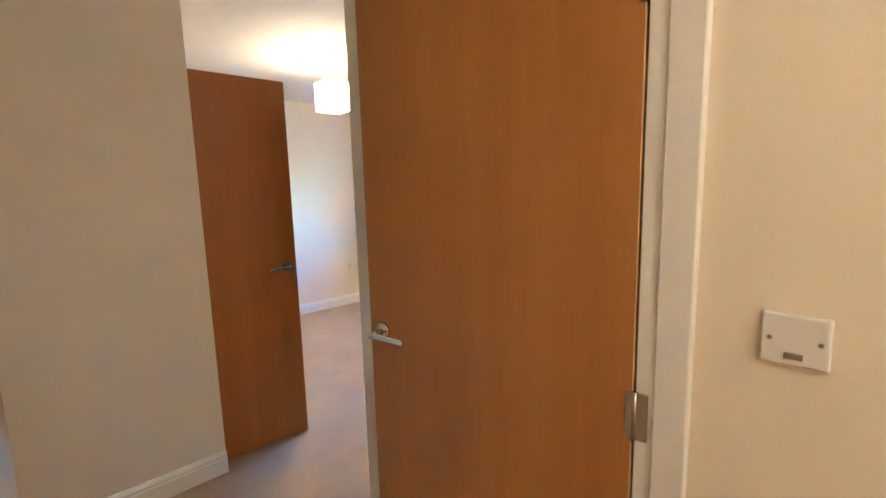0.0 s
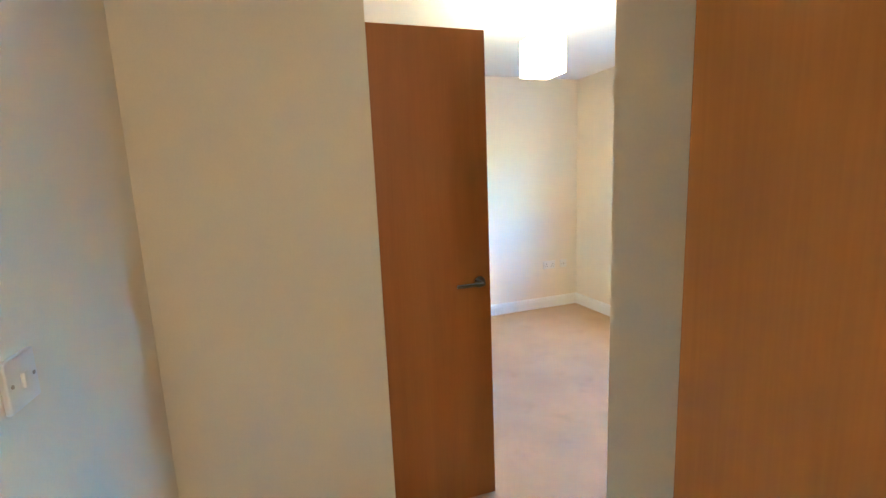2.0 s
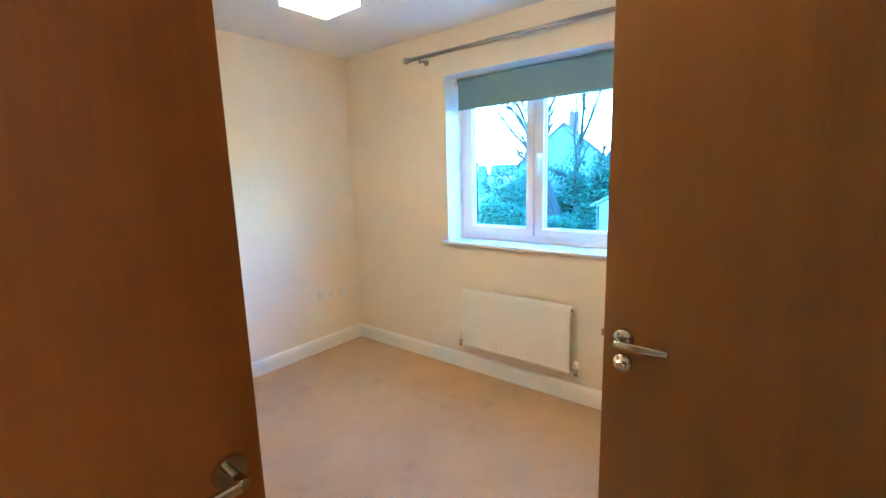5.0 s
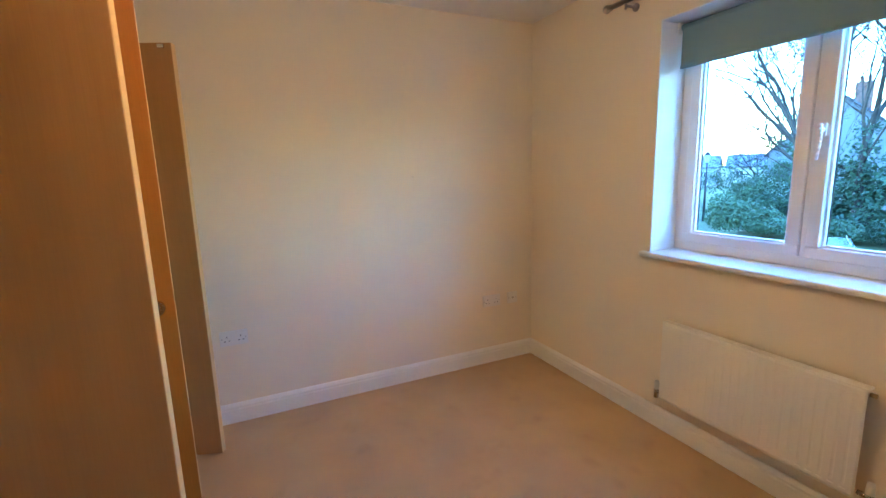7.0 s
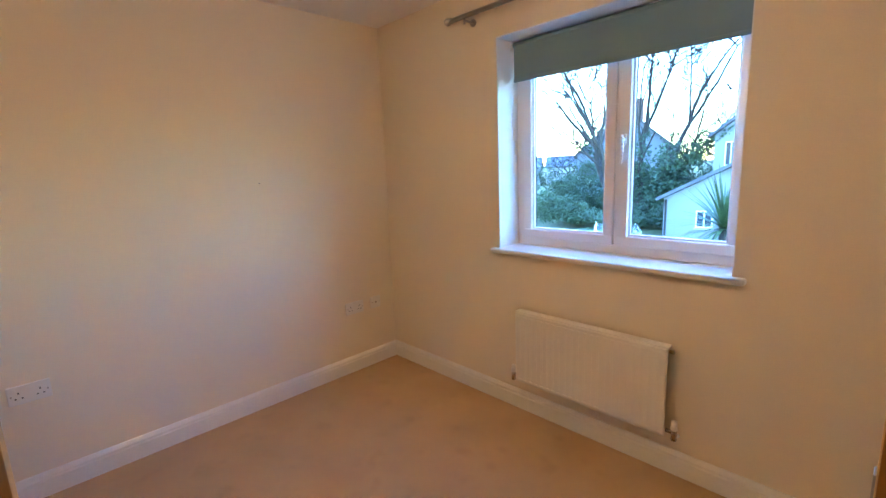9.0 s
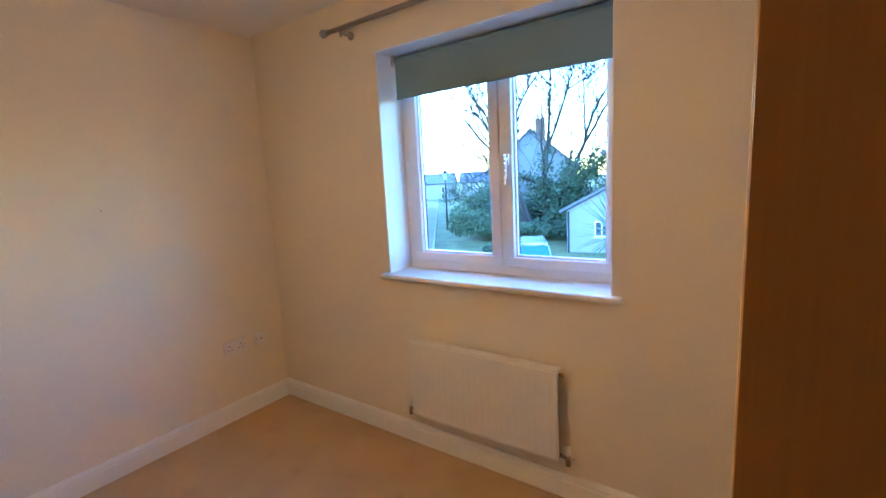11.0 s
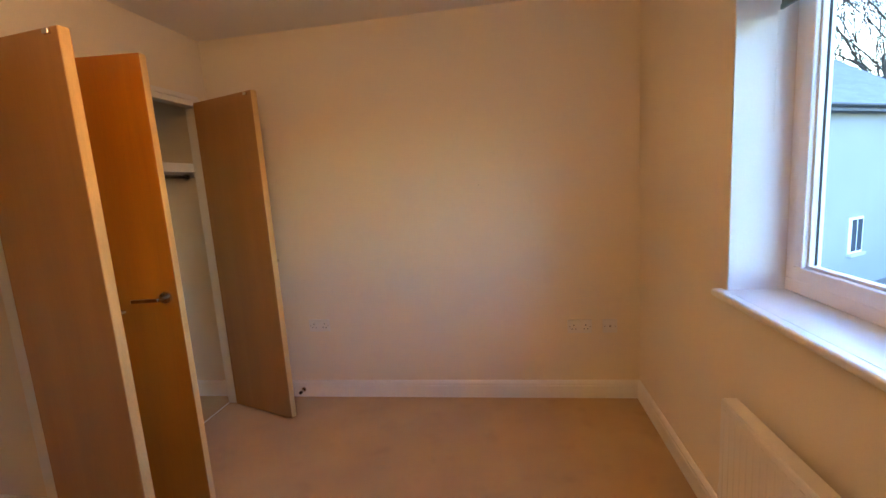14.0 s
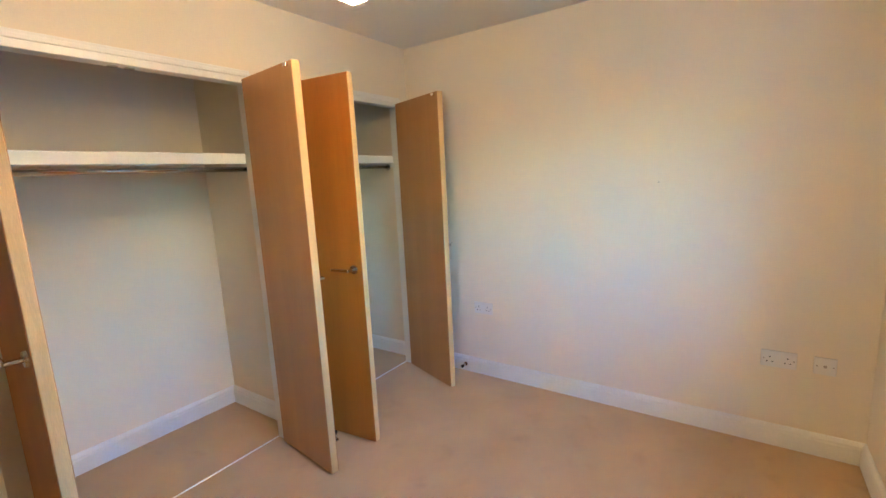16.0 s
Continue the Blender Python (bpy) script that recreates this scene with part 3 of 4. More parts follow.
# ---- electrical plates ----
def plate(name, label, category, at, w, h=0.086, kind="double", group=""):
    """Wall plate in its own plane: x across, z up, facing -y."""
    p = thing(name, label, category, group, at)
    part("faceplate", box(-w / 2, -0.010, -h / 2, w / 2, 0.0, h / 2, 0.003), PLASTIC, p)
    for x in (-w / 2 + 0.012, w / 2 - 0.012):
        part("screw", rod((x, -0.009, 0), (x, -0.0112, 0), 0.0035, n=10), STEEL, p)
    if kind == "double":
        for c in (-0.036, 0.036):
            part("rocker", box(c + (-0.021 if c < 0 else 0.007), -0.0135, 0.016, c + (-0.007 if c < 0 else 0.021), -0.0095, 0.034, 0.001), PLASTIC, p)
            part("pin_hole", box(c - 0.0025, -0.0108, 0.006, c + 0.0025, -0.0098, 0.014), DARK, p)
            for d in (-0.011, 0.011):
                part("pin_hole", box(c + d - 0.0035, -0.0108, -0.017, c + d + 0.0035, -0.0098, -0.012), DARK, p)
    elif kind == "aerial":
        part("aerial_socket", rod((0, -0.0095, 0), (0, -0.014, 0), 0.007, n=14), STEEL, p)
    elif kind == "switch":
        part("rocker", box(-0.007, -0.016, -0.013, 0.007, -0.0095, 0.013, 0.002), PLASTIC, p)
    elif kind == "spur":
        part("flex_outlet", box(-0.012, -0.013, -0.030, 0.012, -0.0095, -0.020, 0.001), STEEL, p)
    return p


def west(y, z):
    return pose(0, y, z, 0, 0, 90)


plate("wall_socket", "white plastic double socket low on the end wall", "socket", west(-0.355, 0.468), 0.146, group="double sockets")
plate("aerial_plate", "white single plate beside the double socket", "socket", west(-0.176, 0.468), 0.086, kind="aerial")
plate("wall_socket", "white plastic double socket near the wardrobe doors", "socket", west(-2.056, 0.508), 0.146, group="double sockets")
plate("light_switch", "white single light switch on the lobby wall", "switch", pose(3.135, LOBBY_S, 1.135, 0, 0, 180), 0.086, kind="switch")
plate("fused_spur", "white wall plate with two screws beside the door", "switch", pose(4.603, LOBBY_N, 1.158), 0.088, 0.082, "spur")


# ---- door stops, lamp ----
def door_stop(at, label):
    d = thing("door_stop", label, "door stop", "door stops", at)
    part("stem", rod((0, 0, 0), (0.045, 0, 0), 0.009, 0.007, 14), CHROME, d, smooth=True)
    part("base", rod((0, 0, 0), (0.006, 0, 0), 0.016, n=16), CHROME, d)
    part("buffer", rod((0.045, 0, 0), (0.058, 0, 0), 0.011, n=14), TYRE, d, "black rubber buffer")


door_stop(pose(0.019, -2.215, 0.055), "chrome door stop with rubber tip on skirting")
door_stop(pose(1.155, -2.40, 0, 0, -90, 0), "chrome floor door stop between the wardrobes")

for y, z in ((-0.932, 1.375), (-2.307, 0.975)):
    nail = tagged(mesh_object("nail", rod((-0.005, y, z), (0.008, y, z), 0.0035, n=8), STEEL), "small steel picture nail in the end wall", "nail", "picture nails")

lamp = thing("pendant_lamp", "lit square cream fabric pendant lampshade on short flex", "lamp", at=pose(*LAMP, 0))
S, Z0, Z1 = 0.094, 2.003, 2.205
for k in range(4):
    c, s = [(1, 0), (0, 1), (-1, 0), (0, -1)][k]
    o = S - 0.001
    b = (o - 0.001, -S + 0.002, Z0, o + 0.001, S - 0.002, Z1) if c == 1 else (-o - 0.001, -S + 0.002, Z0, -o + 0.001, S - 0.002, Z1) if c == -1 else \
        (-S, o - 0.001, Z0, S, o + 0.001, Z1) if s == 1 else (-S, -o - 0.001, Z0, S, -o + 0.001, Z1)
    part("shade", box(*b), SHADE, lamp, "glowing cream fabric side")
for z in (Z0, Z1):
    bm = bmesh.new()
    for a, b in (((-S, -S), (S, -S)), ((S, -S), (S, S)), ((S, S), (-S, S)), ((-S, S), (-S, -S))):
        rod((*a, z), (*b, z), 0.002, n=6, bm=bm)
    part("shade_ring", bm, PLASTIC, lamp)
part("spider", rod((-S, 0, Z1 - 0.01), (S, 0, Z1 - 0.01), 0.0018, n=6), PLASTIC, lamp)
part("flex", rod((0, 0, 2.20), (0, 0, H - 0.02), 0.0035, n=8), PLASTIC, lamp)
part("ceiling_rose", rod((0, 0, H), (0, 0, H - 0.022), 0.042, 0.034, 24), PLASTIC, lamp, smooth=True)
part("lamp_holder", rod((0, 0, 2.155), (0, 0, 2.21), 0.018, 0.013, 16), PLASTIC, lamp)

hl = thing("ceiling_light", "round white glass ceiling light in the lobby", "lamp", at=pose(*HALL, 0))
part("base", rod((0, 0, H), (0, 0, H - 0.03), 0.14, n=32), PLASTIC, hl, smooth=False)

# ---- outside ----
GZ = -2.5


def ground_sheet():
    bm = bmesh.new()
    rows = []
    for j in range(-20, 41):
        y = 8 * (math.exp(j / 40 * 5.6) - 1) if j >= 0 else -8 * (math.exp(-j / 20 * 5.6) - 1)
        rows.append([bm.verts.new(((i - 20) / 20 * (60 + abs(y)), y, GZ - 0.02 + 0.03 * noise.noise((i, j * 0.7, 0)))) for i in range(41)])
    for a, b in zip(rows, rows[1:]):
        for i in range(40):
            bm.faces.new((a[i], a[i + 1], b[i + 1], b[i]))
    return tagged(mesh_object("ground", bm, GRASS), "rough winter grass and verge", "ground", kind="structure")


ground_sheet()
structure("wall_lower_storey", box(-0.12, -3.6, GZ - 0.1, 6.7, 0.30, -0.2), RENDER_WHITE, "rendered outer wall of the storey below")
RD = Vector((-0.575, 0.818, 0))
RN = Vector((0.818, 0.575, 0))
R0 = Vector((-8.2, 12.0, 0))


def strip(name, off0, off1, s0, s1, z0, z1, mat, label):
    bm = bmesh.new()
    pts = [R0 + RD * s + RN * o for s, o in ((s0, off0), (s1, off0), (s1, off1), (s0, off1))]
    lo, hi = [bm.verts.new((p.x, p.y, z0)) for p in pts], [bm.verts.new((p.x, p.y, z1)) for p in pts]
    bm.faces.new(hi)
    bm.faces.new(lo[::-1])
    for i in range(4):
        bm.faces.new((lo[i], lo[(i + 1) % 4], hi[(i + 1) % 4], hi[i]))
    return structure(name, bm, mat, label)


strip("road_1", -12.0, 0.3, -14, 9.98, GZ - 0.1, GZ + 0.05, ASPHALT, "grey asphalt residential road")
strip("road_2", -3.4, 0.3, 9.98, 90, GZ - 0.1, GZ + 0.05, ASPHALT, "grey asphalt residential road")
strip("pavement_1", -5.0, -3.52, 10, 90, GZ - 0.1, GZ + 0.15, CONCRETE, "pale concrete pavement")
strip("kerb_1", -3.52, -3.4, 10, 90, GZ - 0.1, GZ + 0.16, CONCRETE, "concrete kerb")
strip("kerb_2", 0.3, 0.42, 1, 90, GZ - 0.1, GZ + 0.16, CONCRETE, "concrete kerb along the verge")
structure("driveway", box(-7.0, 9.0, GZ - 0.1, 4.5, 18.5, GZ + 0.04), ASPHALT, "grey tarmac parking area")


def house(name, label, at, w, d, eave, ridge, wallmat=RENDER_WHITE, gable_front=True, windows=(), chimney=None, door=None):
    """A house with its front in its own y = 0 plane, x across, facing -y."""
    h = thing(name, label, "house", at=at)
    bm = box(-w / 2, 0, 0, w / 2, d, eave)
    t = bmesh.new()
    if gable_front:
        a = [t.verts.new(p) for p in ((-w / 2, 0, eave), (w / 2, 0, eave), (0, 0, ridge))]
        b = [t.verts.new(p) for p in ((-w / 2, d, eave), (w / 2, d, eave), (0, d, ridge))]
    else:
        a = [t.verts.new(p) for p in ((-w / 2, 0, eave), (-w / 2, d, eave), (-w / 2, d / 2, ridge))]
        b = [t.verts.new(p) for p in ((w / 2, 0, eave), (w / 2, d, eave), (w / 2, d / 2, ridge))]
    t.faces.new(a)
    t.faces.new(b)
    merge(bm, t)
    part("wall", bm, wallmat, h)
    over = 0.3
    for s in (-1, 1):
        r = bmesh.new()
        if gable_front:
            k = (ridge - eave) / (w / 2)
            q = [(0, -over, ridge + 0.05), (0, d + over, ridge + 0.05), (s * (w / 2 + over), d + over, eave + 0.05 - k * over), (s * (w / 2 + over), -over, eave + 0.05 - k * over)]
        else:
            k = (ridge - eave) / (d / 2)
            y = -over if s < 0 else d + over
            q = [(-w / 2 - over, d / 2, ridge + 0.05), (w / 2 + over, d / 2, ridge + 0.05), (w / 2 + over, y, eave + 0.05 - k * over), (-w / 2 - over, y, eave + 0.05 - k * over)]
        lo = [r.verts.new(p) for p in q]
        hi = [r.verts.new((p[0], p[1], p[2] + 0.16)) for p in q]
        r.faces.new(lo)
        r.faces.new(hi)
        for i in range(4):
            r.faces.new((lo[i], lo[(i + 1) % 4], hi[(i + 1) % 4], hi[i]))
        rf = part("roof", r, SLATE, h, "dark slate roof")
    if not gable_front:
        part("gutter", rod((-w / 2 - over, -over - 0.04, eave - 0.02), (w / 2 + over, -over - 0.04, eave - 0.02), 0.06, n=8), IRON, h)
    for x, z, ww, hh in windows:
        wd = part("window", box(x - ww / 2, -0.05, z, x + ww / 2, 0.05, z + hh, 0.01), UPVC, h, "white framed window")
        for s in (-1, 1):
            part("pane", box(x + (-ww / 2 + 0.07 if s < 0 else 0.03), -0.06, z + 0.07, x + (-0.03 if s < 0 else ww / 2 - 0.07), -0.045, z + hh - 0.07), PANE_DARK, wd)
        part("sill", box(x - ww / 2 - 0.06, -0.12, z - 0.08, x + ww / 2 + 0.06, 0.0, z), STONE, wd)
    if door:
        part("door", box(door - 0.45, -0.05, 0, door + 0.45, 0.03, 2.05, 0.01), SLATE, h, "dark front door")
    if chimney:
        cx, cy, top = chimney
        c = part("chimney", box(cx - 0.5, cy - 0.35, eave, cx + 0.5, cy + 0.35, top, 0.02), BRICK, h, "brick chimney stack")
        for s in (-0.22, 0.22):
            part("chimney_pot", rod((cx + s, cy, top), (cx + s, cy, top + 0.4), 0.13, 0.11, 10), BRICK, c)
    return h


# pale house at the near bend, its long wall towards the window
house("house", "white rendered house end with slate roof and small window", pose(-11.37, 9.12, GZ, 0, 0, 122.7), 9.0, 7.0, 5.2, 7.7, gable_front=False,
      windows=((0.0, 1.1, 0.7, 1.05),))
house("house", "white rendered gable house behind a timber garden fence", pose(-25.2, 23.4, GZ, 0, 0, 49), 6.2, 7.5, 4.9, 7.1, gable_front=True, windows=((0.3, 3.2, 0.9, 1.2), (1.2, 0.9, 1.2, 1.1)), chimney=(0.5, 3.6, 7.7))
house("house", "white rendered gable house beside the road", pose(-29.5, 32.0, GZ, 0, 0, 45.5), 6.6, 7.5, 4.7, 6.9, gable_front=True, windows=((1.6, 3.0, 1.0, 1.2), (-1.6, 3.0, 1.0, 1.2)), door=1.6, chimney=(-0.4, 3.5, 7.5))
house("house", "white rendered terraced house down the road", pose(-37.4, 43.7, GZ - 1.2, 0, 0, 42), 9.0, 7.5, 5.0, 6.5, gable_front=False, windows=((-2.4, 3.1, 1.2, 1.2), (2.6, 3.1, 1.2, 1.2), (2.2, 1.3, 1.4, 1.2)), door=-2.0)
for i in range(4):
    house("house", "pale terraced house across the far end of the road", pose(-64 + 9.3 * i, 72 + 5.2 * i, GZ - 1.4, 0, 0, 29), 9.2, 7.5, 4.9, 7.0, RENDER_WHITE if i % 2 else STONE, False,
          ((-2.6, 3.0, 1.3, 1.2), (2.4, 3.0, 1.3, 1.2), (2.4, 1.5, 1.5, 1.0)), door=-2.2)
house("house", "pale gable-ended house with brick chimney behind the trees", pose(-15.2, 39.5, GZ, 0, 0, 20), 8.8, 9.0, 4.7, 8.5, gable_front=True,
      windows=((-2.2, 1.0, 1.2, 1.2),), chimney=(0.9, 0.6, 9.6))
house("house", "white rendered gable house beyond the outbuilding", pose(-0.5, 26.4, GZ, 0, 0, 6), 8.0, 8.0, 5.2, 8.3, gable_front=True, windows=((-3.2, 3.5, 0.6, 1.3), (-2.3, 3.5, 0.6, 1.3)))
house("outbuilding", "low white rendered outbuilding with sloping roof", pose(-2.4, 20.6, GZ, 0, 0, 10), 5.2, 5.0, 2.15, 3.5, gable_front=True, windows=((-0.9, 0.8, 0.7, 0.8),))
part("downpipe", rod((-2.5, -0.08, 0.0), (-2.5, -0.08, 2.1), 0.05, n=8), IRON, [o for o in scene.objects if o.name == "outbuilding"][0])


def leaves(c, size, n, leaf, mat_seed):
    """Small leaf blades scattered through an uneven blob."""
    rnd = random.Random(mat_seed)
    verts, faces = [], []
    lobes = [(Vector((rnd.uniform(-1, 1), rnd.uniform(-1, 1), rnd.uniform(-0.5, 1))), rnd.uniform(0.35, 0.65)) for _ in range(9)]
    for _ in range(n):
        lc, lr = lobes[rnd.randrange(9)]
        d = Vector((rnd.gauss(0, 1), rnd.gauss(0, 1), rnd.gauss(0, 1))).normalized()
        p = lc * 0.55 + d * lr * rnd.uniform(0.55, 1.0)
        p = Vector((c[0] + p.x * size[0], c[1] + p.y * size[1], max(c[2] + p.z * size[2], GZ)))
        u = Vector((rnd.gauss(0, 1), rnd.gauss(0, 1), rnd.gauss(0, 1))).normalized()
        v = u.orthogonal().normalized()
        s = leaf * rnd.uniform(0.6, 1.4)
        k = len(verts)
        verts += [p - u * s, p + v * s * 0.45, p + u * s, p - v * s * 0.45]
        faces.append((k, k + 1, k + 2, k + 3))
    return verts, faces


def blades(name, verts, faces, mat, parent=None):
    me = bpy.data.meshes.new(name)
    me.from_pydata([tuple(v) for v in verts], [], faces)
    me.materials.append(mat)
    ob = new(name, me)
    ob.parent = parent
    return ob


def tree(label, base, stems, seed, depth=5, ivy=0, spread=0.5):
    """Bare winter tree: tapered stems that fork into limbs and twigs. stems: (lean x, lean y, length, radius)."""
    rnd = random.Random(seed)
    t = thing("tree", label, "tree", at=pose(*base))
    verts, faces, tv, tf = [], [], [], []
    path = []

    def limb(p, d, length, r, level):
        v, f = (verts, faces) if level <= 2 else (tv, tf)
        n = 7 if level == 0 else 5 if level <= 2 else 3
        segs = 5 if level <= 1 else 3
        ring = None
        for k in range(segs + 1):
            rr = max(r * (1 - 0.5 * k / segs), 0.011)
            a = d.orthogonal().normalized()
            b = d.cross(a)
            now = len(v)
            for i in range(n):
                an = 2 * math.pi * i / n
                v.append(p + (a * math.cos(an) + b * math.sin(an)) * rr)
            if ring is not None:
                for i in range(n):
                    f.append((ring + i, ring + (i + 1) % n, now + (i + 1) % n, now + i))
            ring = now
            if level <= 1:
                path.append((p.copy(), rr))
            if k < segs:
                d = (d + Vector((rnd.gauss(0, 0.10), rnd.gauss(0, 0.10), rnd.gauss(0.03, 0.06)))).normalized()
                p = p + d * length / segs
                if level < depth and k >= 1 and rnd.random() < (0.5 if level < 2 else 0.55):
                    side = (d + Vector((rnd.gauss(0, spread), rnd.gauss(0, spread), rnd.gauss(0.15, 0.25)))).normalized()
                    limb(p, side, length * rnd.uniform(0.55, 0.8), rr * 0.55, level + 1)
        if level < depth:
            for _ in range(2):
                side = (d + Vector((rnd.gauss(0, spread), rnd.gauss(0, spread), rnd.gauss(0.12, 0.2)))).normalized()
                limb(p, side, length * rnd.uniform(0.6, 0.85), r * 0.48, level + 1)

    for lx, ly, length, r in stems:
        limb(Vector((0, 0, -0.2)), Vector((lx, ly, 1)).normalized(), length, r, 0)
    blades("trunk", verts, faces, BARK, t)
    blades("crown", tv, tf, BARK, t)
    if ivy:
        iv, jf = [], []
        for _ in range(ivy):
            p, r = path[rnd.randrange(len(path))]
            if p.z > 5.6 * rnd.random() ** 0.6 + 0.5:
                continue
            d = Vector((rnd.gauss(0, 1), rnd.gauss(0, 1), rnd.gauss(0, 0.7)))
            q = p + d * (0.2 + 0.5 * max(0, 1 - p.z / 6))
            u = Vector((rnd.gauss(0, 1), rnd.gauss(0, 1), rnd.gauss(0, 1))).normalized()
            w = u.orthogonal()
            s = rnd.uniform(0.05, 0.10)
            k = len(iv)
            iv += [q - u * s, q + w * s * 0.7, q + u * s, q - w * s * 0.7]
            jf.append((k, k + 1, k + 2, k + 3))
        blades("ivy", iv, jf, IVY, t)
    return t


tree("tall bare multi-stemmed winter tree on the verge", (-9.3, 25.9, GZ), ((-0.58, -0.05, 5.6, 0.27), (-0.05, -0.05, 5.6, 0.25), (-0.30, 0.1, 5.0, 0.16)), 4, spread=0.48)
tree("bare winter tree with ivy-clad leaning trunk", (-8.9, 27.6, GZ), ((0.03, 0.1, 6.0, 0.30), (0.27, 0.0, 7.2, 0.25), (0.62, -0.05, 5.2, 0.15)), 12, 6, ivy=22000, spread=0.58)
tree("bare winter tree behind the white house", (-31, 23.0, GZ), ((0.0, 0.1, 4.4, 0.26), (0.25, 0.0, 4.0, 0.22)), 7, spread=0.5)
tree("bare winter tree beyond the house roofs", (-21.5, 18.2, GZ), ((-0.12, 0.1, 5.6, 0.30), (0.12, 0.1, 5.4, 0.26), (0.02, 0.0, 5.0, 0.2)), 15, 6, spread=0.55)
tree("bare winter tree over the hedge beside the outbuilding", (-6.2, 37.5, GZ), ((0.1, 0.1, 3.4, 0.2), (-0.25, 0.0, 3.2, 0.17), (0.35, 0.0, 3.2, 0.16)), 21, 5, spread=0.6)
tree("bare winter tree beyond the verge hedge", (-21.5, 41.5, GZ), ((0.15, 0.1, 3.1, 0.2), (-0.3, 0.0, 3.0, 0.17)), 22, 5, spread=0.6)

rnd = random.Random(3)
for i, (x, y, w, h, m) in enumerate(((-14.5, 29, 2.4, 2.7, LEAF), (-15.2, 32.5, 2.2, 2.7, LEAF), (-12, 28.6, 2.2, 2.0, IVY), (-9.6, 29.5, 2.4, 3.6, IVY), (-7.4, 29.2, 2.2, 3.2, IVY),
                                    (-5.6, 31.5, 2.6, 3.6, LEAF), (-3.2, 34.5, 3.0, 4.4, LEAF), (-18.5, 37.5, 2.6, 3.8, LEAF), (-8.4, 24.6, 1.6, 1.2, LEAF), (-12.4, 25.0, 1.8, 1.3, LEAF),
                                    (-6.2, 25.2, 1.5, 1.5, IVY), (-11.9, 22.8, 1.7, 2.2, LEAF), (-24, 42, 3.4, 4.2, LEAF), (-16.4, 36.0, 1.6, 2.2, IVY), (-8.0, 18.6, 0.9, 0.6, LEAF), (-10.8, 30.5, 2.4, 3.0, LEAF), (-13.2, 27.8, 1.8, 2.0, IVY), (-10.2, 23.6, 2.0, 1.1, LEAF), (-12.4, 31.0, 2.0, 2.4, LEAF), (-7.0, 27.4, 1.8, 2.4, LEAF))):
    vv, ff = leaves((x, y, GZ + h * 0.5), (w, w * 0.8, h * 0.62), 6000, 0.075, 20 + i)
    tagged(blades("bush", vv, ff, m), "dense dark evergreen bush on the verge", "bush", "verge bushes")


def palm(base, height):
    p = thing("palm", "spiky cordyline palm with long narrow leaves", "palm", at=pose(*base))
    part("trunk", rod((0, 0, 0), (0.05, 0, height), 0.11, 0.08, 10), BARK, p, smooth=True)
    rnd = random.Random(8)
    for _ in range(115):
        a, e = rnd.uniform(0, 2 * math.pi), rnd.uniform(-0.35, 1.45)
        d = Vector((math.cos(a) * math.cos(e), math.sin(a) * math.cos(e), math.sin(e)))
        s = d.cross(Vector((0, 0, 1))).normalized()
        L = rnd.uniform(1.1, 1.65)
        v, q, dd = [], Vector((0.05, 0, height)), d.copy()
        for k in range(6):
            w = 0.034 * (1 - (k / 5) ** 2) + 0.002
            v += [q - s * w, q + s * w]
            q = q + dd * L / 5
            dd = (dd + Vector((0, 0, -0.10))).normalized()
        blades("leaf", v, [(2 * k, 2 * k + 1, 2 * k + 3, 2 * k + 2) for k in range(5)], PALM, p)
    return p


palm((-0.12, 9.8, GZ), 2.3)


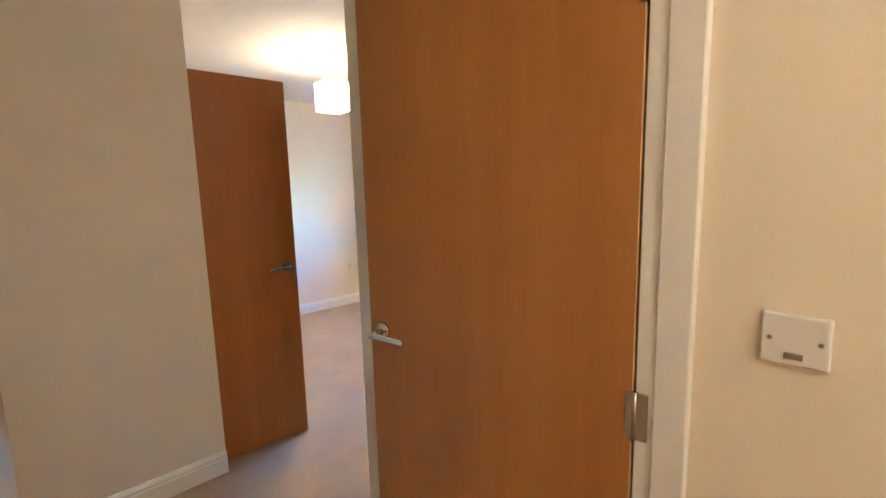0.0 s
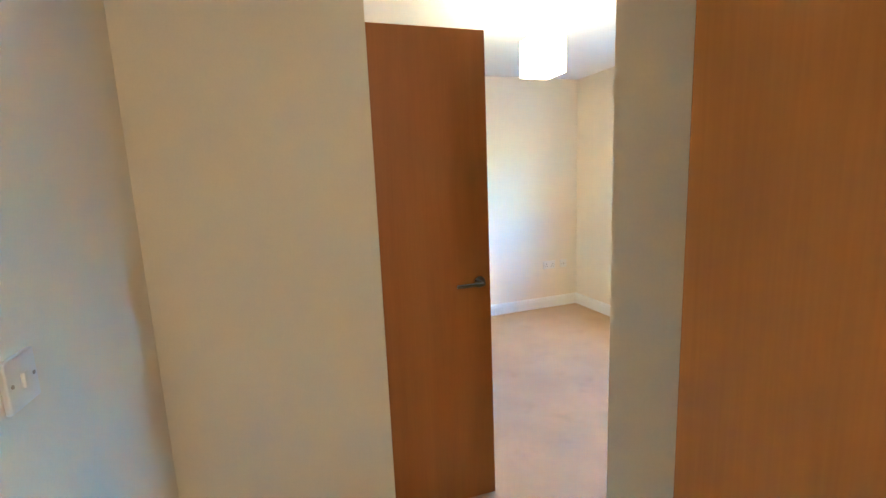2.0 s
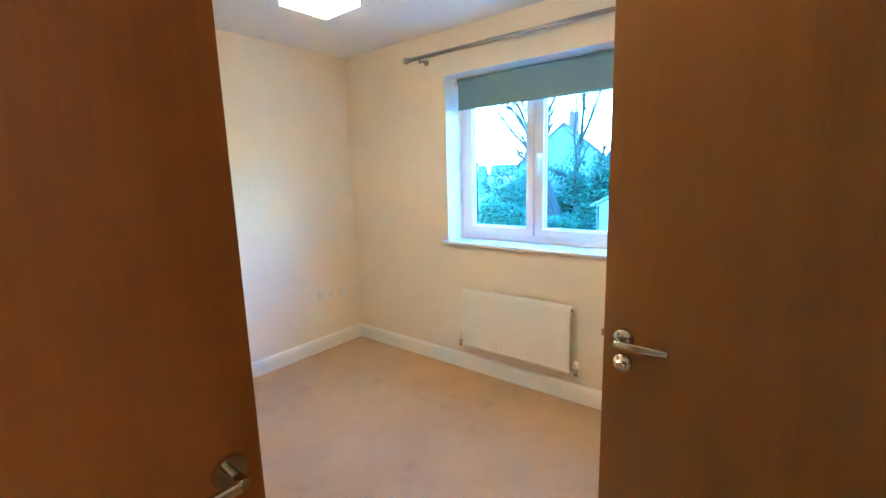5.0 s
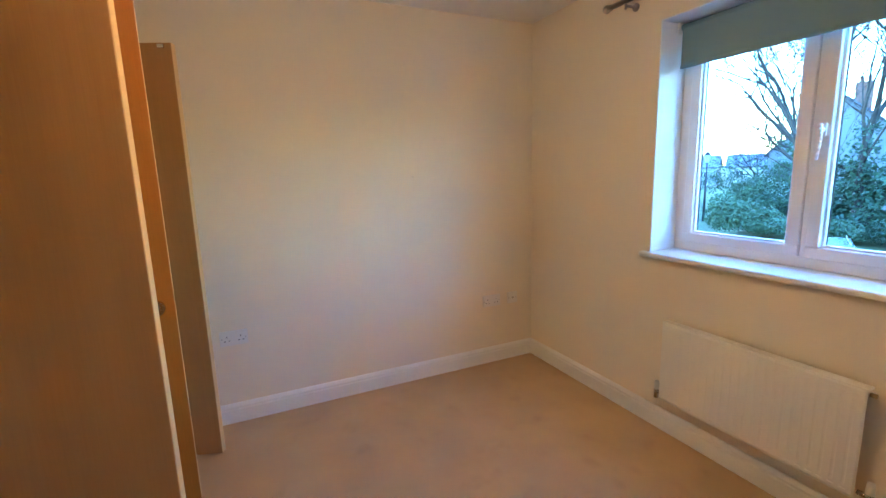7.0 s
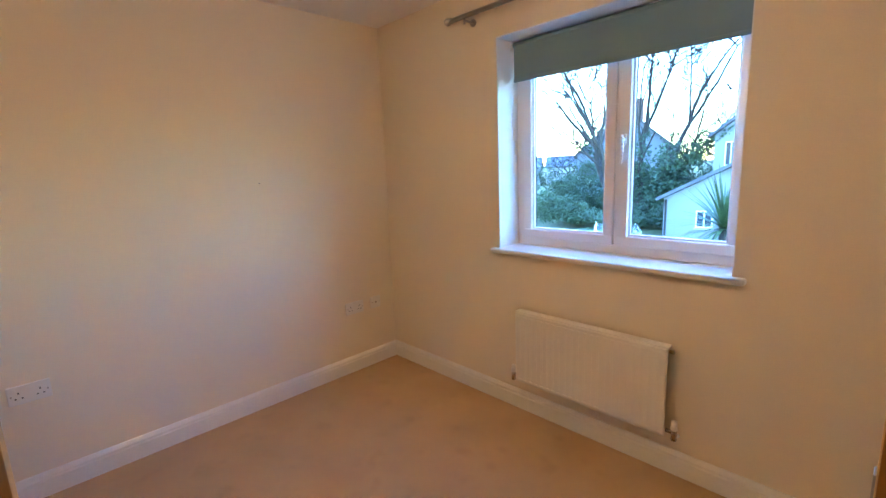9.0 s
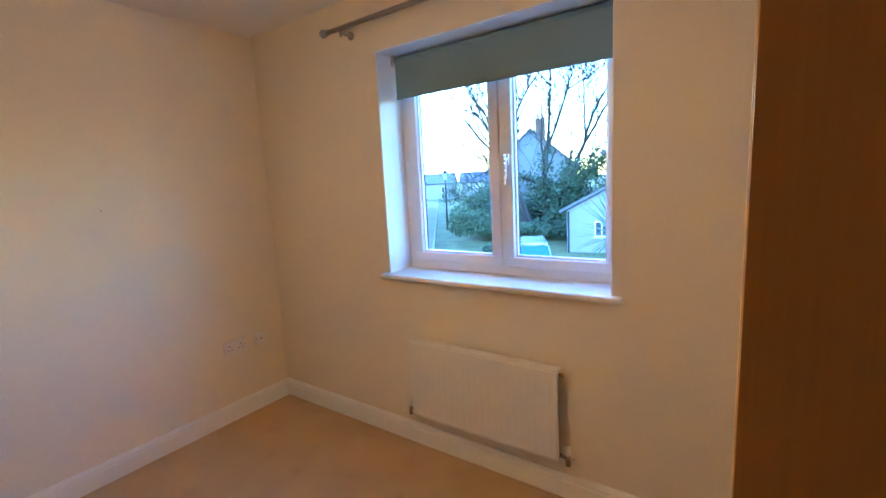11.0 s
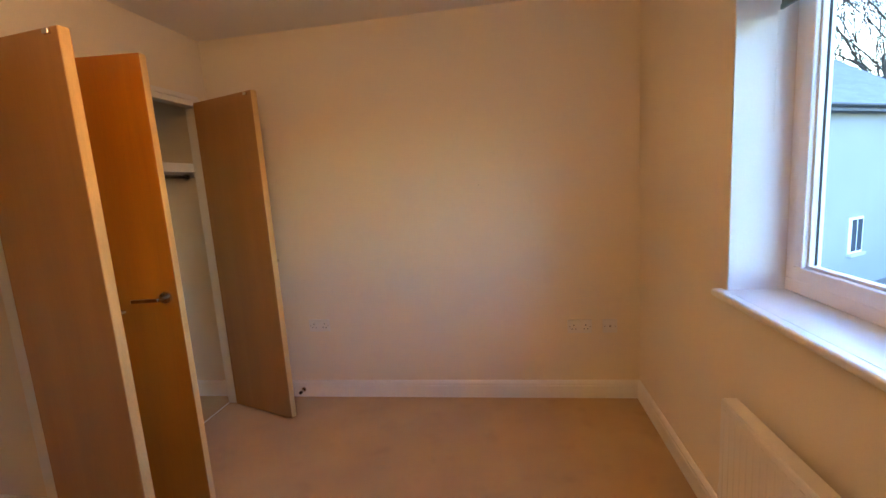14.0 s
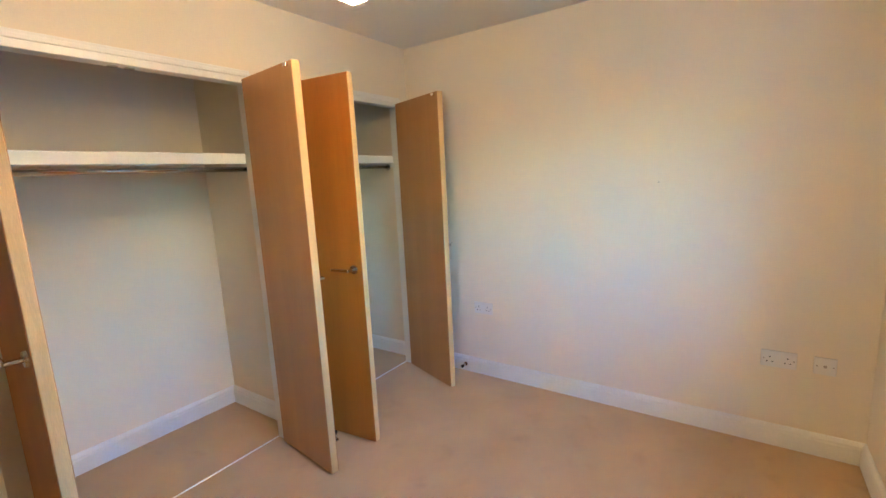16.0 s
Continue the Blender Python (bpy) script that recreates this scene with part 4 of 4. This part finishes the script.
def car(label, at, color, length=4.2, width=1.75, height=1.5, tall=False, group="parked cars"):
    """A parked car, nose towards +x; sections swept along its length."""
    c = thing("car", label, "car", group, at)
    paint = material("car_paint", color, 0.25, 0.2, 0.04, 3, 60, 0, coat=0.6)
    L, W, Hh = length / 2, width / 2, height
    belt = 0.62 * Hh

    def loft(stations):
        bm = bmesh.new()
        rows = []
        for x, z0, z1, w0, w1 in stations:
            rows.append([bm.verts.new(p) for p in ((x, -w0, z0), (x, -w0 * 1.0, (z0 + z1) / 2), (x, -w1, z1 - 0.03), (x, -w1 * 0.85, z1), (x, w1 * 0.85, z1), (x, w1, z1 - 0.03), (x, w0, (z0 + z1) / 2), (x, w0, z0))])
        for a, b in zip(rows, rows[1:]):
            for i in range(8):
                bm.faces.new((a[i], a[(i + 1) % 8], b[(i + 1) % 8], b[i]))
        bm.faces.new(rows[0][::-1])
        bm.faces.new(rows[-1])
        return bm
    hood = belt * (0.98 if tall else 0.92)
    part("body", loft(((-L, 0.32, belt - 0.12, W * 0.86, W * 0.8), (-L + 0.12, 0.22, belt, W * 0.97, W * 0.9), (-L * 0.4, 0.2, belt + 0.02, W, W * 0.93), (L * 0.35, 0.2, belt, W, W * 0.93),
                       (L * 0.8, 0.22, hood - 0.06, W * 0.96, W * 0.88), (L - 0.08, 0.25, hood - 0.2, W * 0.88, W * 0.8), (L, 0.32, hood - 0.32, W * 0.8, W * 0.72))), paint, c, smooth=False)
    back = -L + (0.10 if tall else 0.35)
    part("cabin_glass", loft(((back, belt - 0.02, belt + 0.02, W * 0.88, W * 0.86), (back + 0.25, belt - 0.02, Hh - 0.05, W * 0.88, W * 0.74), (L * 0.12, belt - 0.02, Hh - 0.05, W * 0.88, W * 0.74),
                              (L * 0.48, belt - 0.02, belt + 0.02, W * 0.88, W * 0.86))), CARGLASS_SKY, c, "dark car windows coloured with the blue of reflected sky")
    part("roof", loft(((back + 0.2, Hh - 0.07, Hh - 0.03, W * 0.77, W * 0.74), (back + 0.5, Hh - 0.06, Hh, W * 0.77, W * 0.74), (L * 0.0, Hh - 0.06, Hh, W * 0.77, W * 0.74), (L * 0.14, Hh - 0.08, Hh - 0.035, W * 0.77, W * 0.74))), paint, c)
    for s in (-1, 1):
        for x in (back + 0.24, -L * 0.15):
            part("pillar", rod((x, s * W * 0.885, belt - 0.02), (x + 0.06, s * W * 0.755, Hh - 0.05), 0.035, n=6), paint, c)
        part("pillar", rod((L * 0.46, s * W * 0.87, belt), (L * 0.12, s * W * 0.75, Hh - 0.06), 0.035, n=6), paint, c)
        part("mirror", box(L * 0.36, s * (W + 0.06) - 0.07, belt, L * 0.36 + 0.1, s * (W + 0.06) + 0.07, belt + 0.12, 0.02), paint, c)
        part("headlight", box(L - 0.12, s * W * 0.66 - 0.16, hood - 0.34, L - 0.02, s * W * 0.66 + 0.14, hood - 0.2, 0.02), HEADLIGHT, c)
        if tall:
            part("roof_rail", rod((back + 0.4, s * W * 0.68, Hh + 0.04), (L * 0.02, s * W * 0.68, Hh + 0.04), 0.02, n=6), CHROME, c)
        for x in (-L * 0.6, L * 0.62):
            wv = part("wheel", rod((x, s * (W - 0.2), 0.31), (x, s * (W + 0.01), 0.31), 0.31, n=18), TYRE, c, "black tyre")
            part("rim", rod((x, s * (W - 0.02), 0.31), (x, s * (W + 0.02), 0.31), 0.19, n=12), CHROME, wv)
    part("bumper", box(L - 0.1, -W * 0.78, 0.25, L + 0.03, W * 0.78, 0.42, 0.04), IRON, c)
    part("number_plate", box(L + 0.028, -0.26, 0.36, L + 0.036, 0.26, 0.47), PLASTIC, c)
    return c


CZ = GZ + 0.045
car("pale silver-green estate car with roof rails parked below window", pose(-3.35, 11.5, CZ, 0, 0, -64), (0.12, 0.20, 0.17), 4.5, 1.85, 1.75, True)
car("silver hatchback parked by the white house", pose(-14.6, 14.2, CZ, 0, 0, -20), (0.18, 0.19, 0.20), 4.1, 1.75, 1.45)
for (s, col, lab, hh, tall) in ((17.0, (0.02, 0.025, 0.03), "black off-road car parked along the road", 1.8, True), (22.2, (0.25, 0.03, 0.03), "dark red car parked along the road", 1.5, False),
                                (27.0, (0.35, 0.36, 0.38), "grey car parked along the road", 1.5, False), (35.5, (0.04, 0.12, 0.22), "blue car parked along the road", 1.5, False)):
    q = R0 + RD * s + RN * -2.1
    car(lab, pose(q.x, q.y, CZ + 0.01, 0, 0, -54.9), col, 3.9, 1.7, hh - 0.1, tall)

def fence_run(label, at, length):
    """Close-boarded fence along +x from its corner post."""
    f = thing("fence", label, "fence", "garden fences", at)
    n = int(length / 1.8)
    for k in range(n + 1):
        part("post", box(k * 1.8 - 0.05, 0.02, 0, k * 1.8 + 0.05, 0.12, 1.36, 0.01), TIMBER, f)
    for z in (0.3, 1.05):
        part("rail", box(0, 0.0, z, length, 0.04, z + 0.09, 0.01), TIMBER, f)
    part("capping", box(0, -0.04, 1.305, length, 0.06, 1.345, 0.008), TIMBER_PALE, f, "paler grey capping rail")
    first = part("board", box(0, -0.02, 0.05, 0.112, 0.0, 1.3, 0.004), TIMBER, f)
    for k in range(1, int(length / 0.125)):
        o = first.copy()
        scene.collection.objects.link(o)
        o.location = (k * 0.125, 0, 0.006 * math.sin(k * 2.3) - 0.004)
    return f


fence_run("dark weathered close-boarded timber fence beside the parked car", pose(-4.9, 8.2, GZ), 6.6)
fence_run("dark weathered close-boarded timber fence returning to the building", pose(-4.82, 8.1, GZ, 0, 0, -62), 4.0)
fence_run("brown timber garden fence below the gable house", pose(-23.6, 19.2, GZ, 0, 0, 49), 5.4)

post = thing("street_lamp", "black heritage lantern street lamp", "street lamp", at=pose(-17.6, 27.8, GZ))
part("column", rod((0, 0, 0), (0, 0, 4.1), 0.09, 0.05, 10), IRON, post, smooth=True)
part("lantern", rod((0, 0, 4.1), (0, 0, 4.6), 0.12, 0.24, 6), HEADLIGHT, post, "glazed lantern")
part("lantern_cap", rod((0, 0, 4.6), (0, 0, 4.85), 0.28, 0.04, 6), IRON, post)
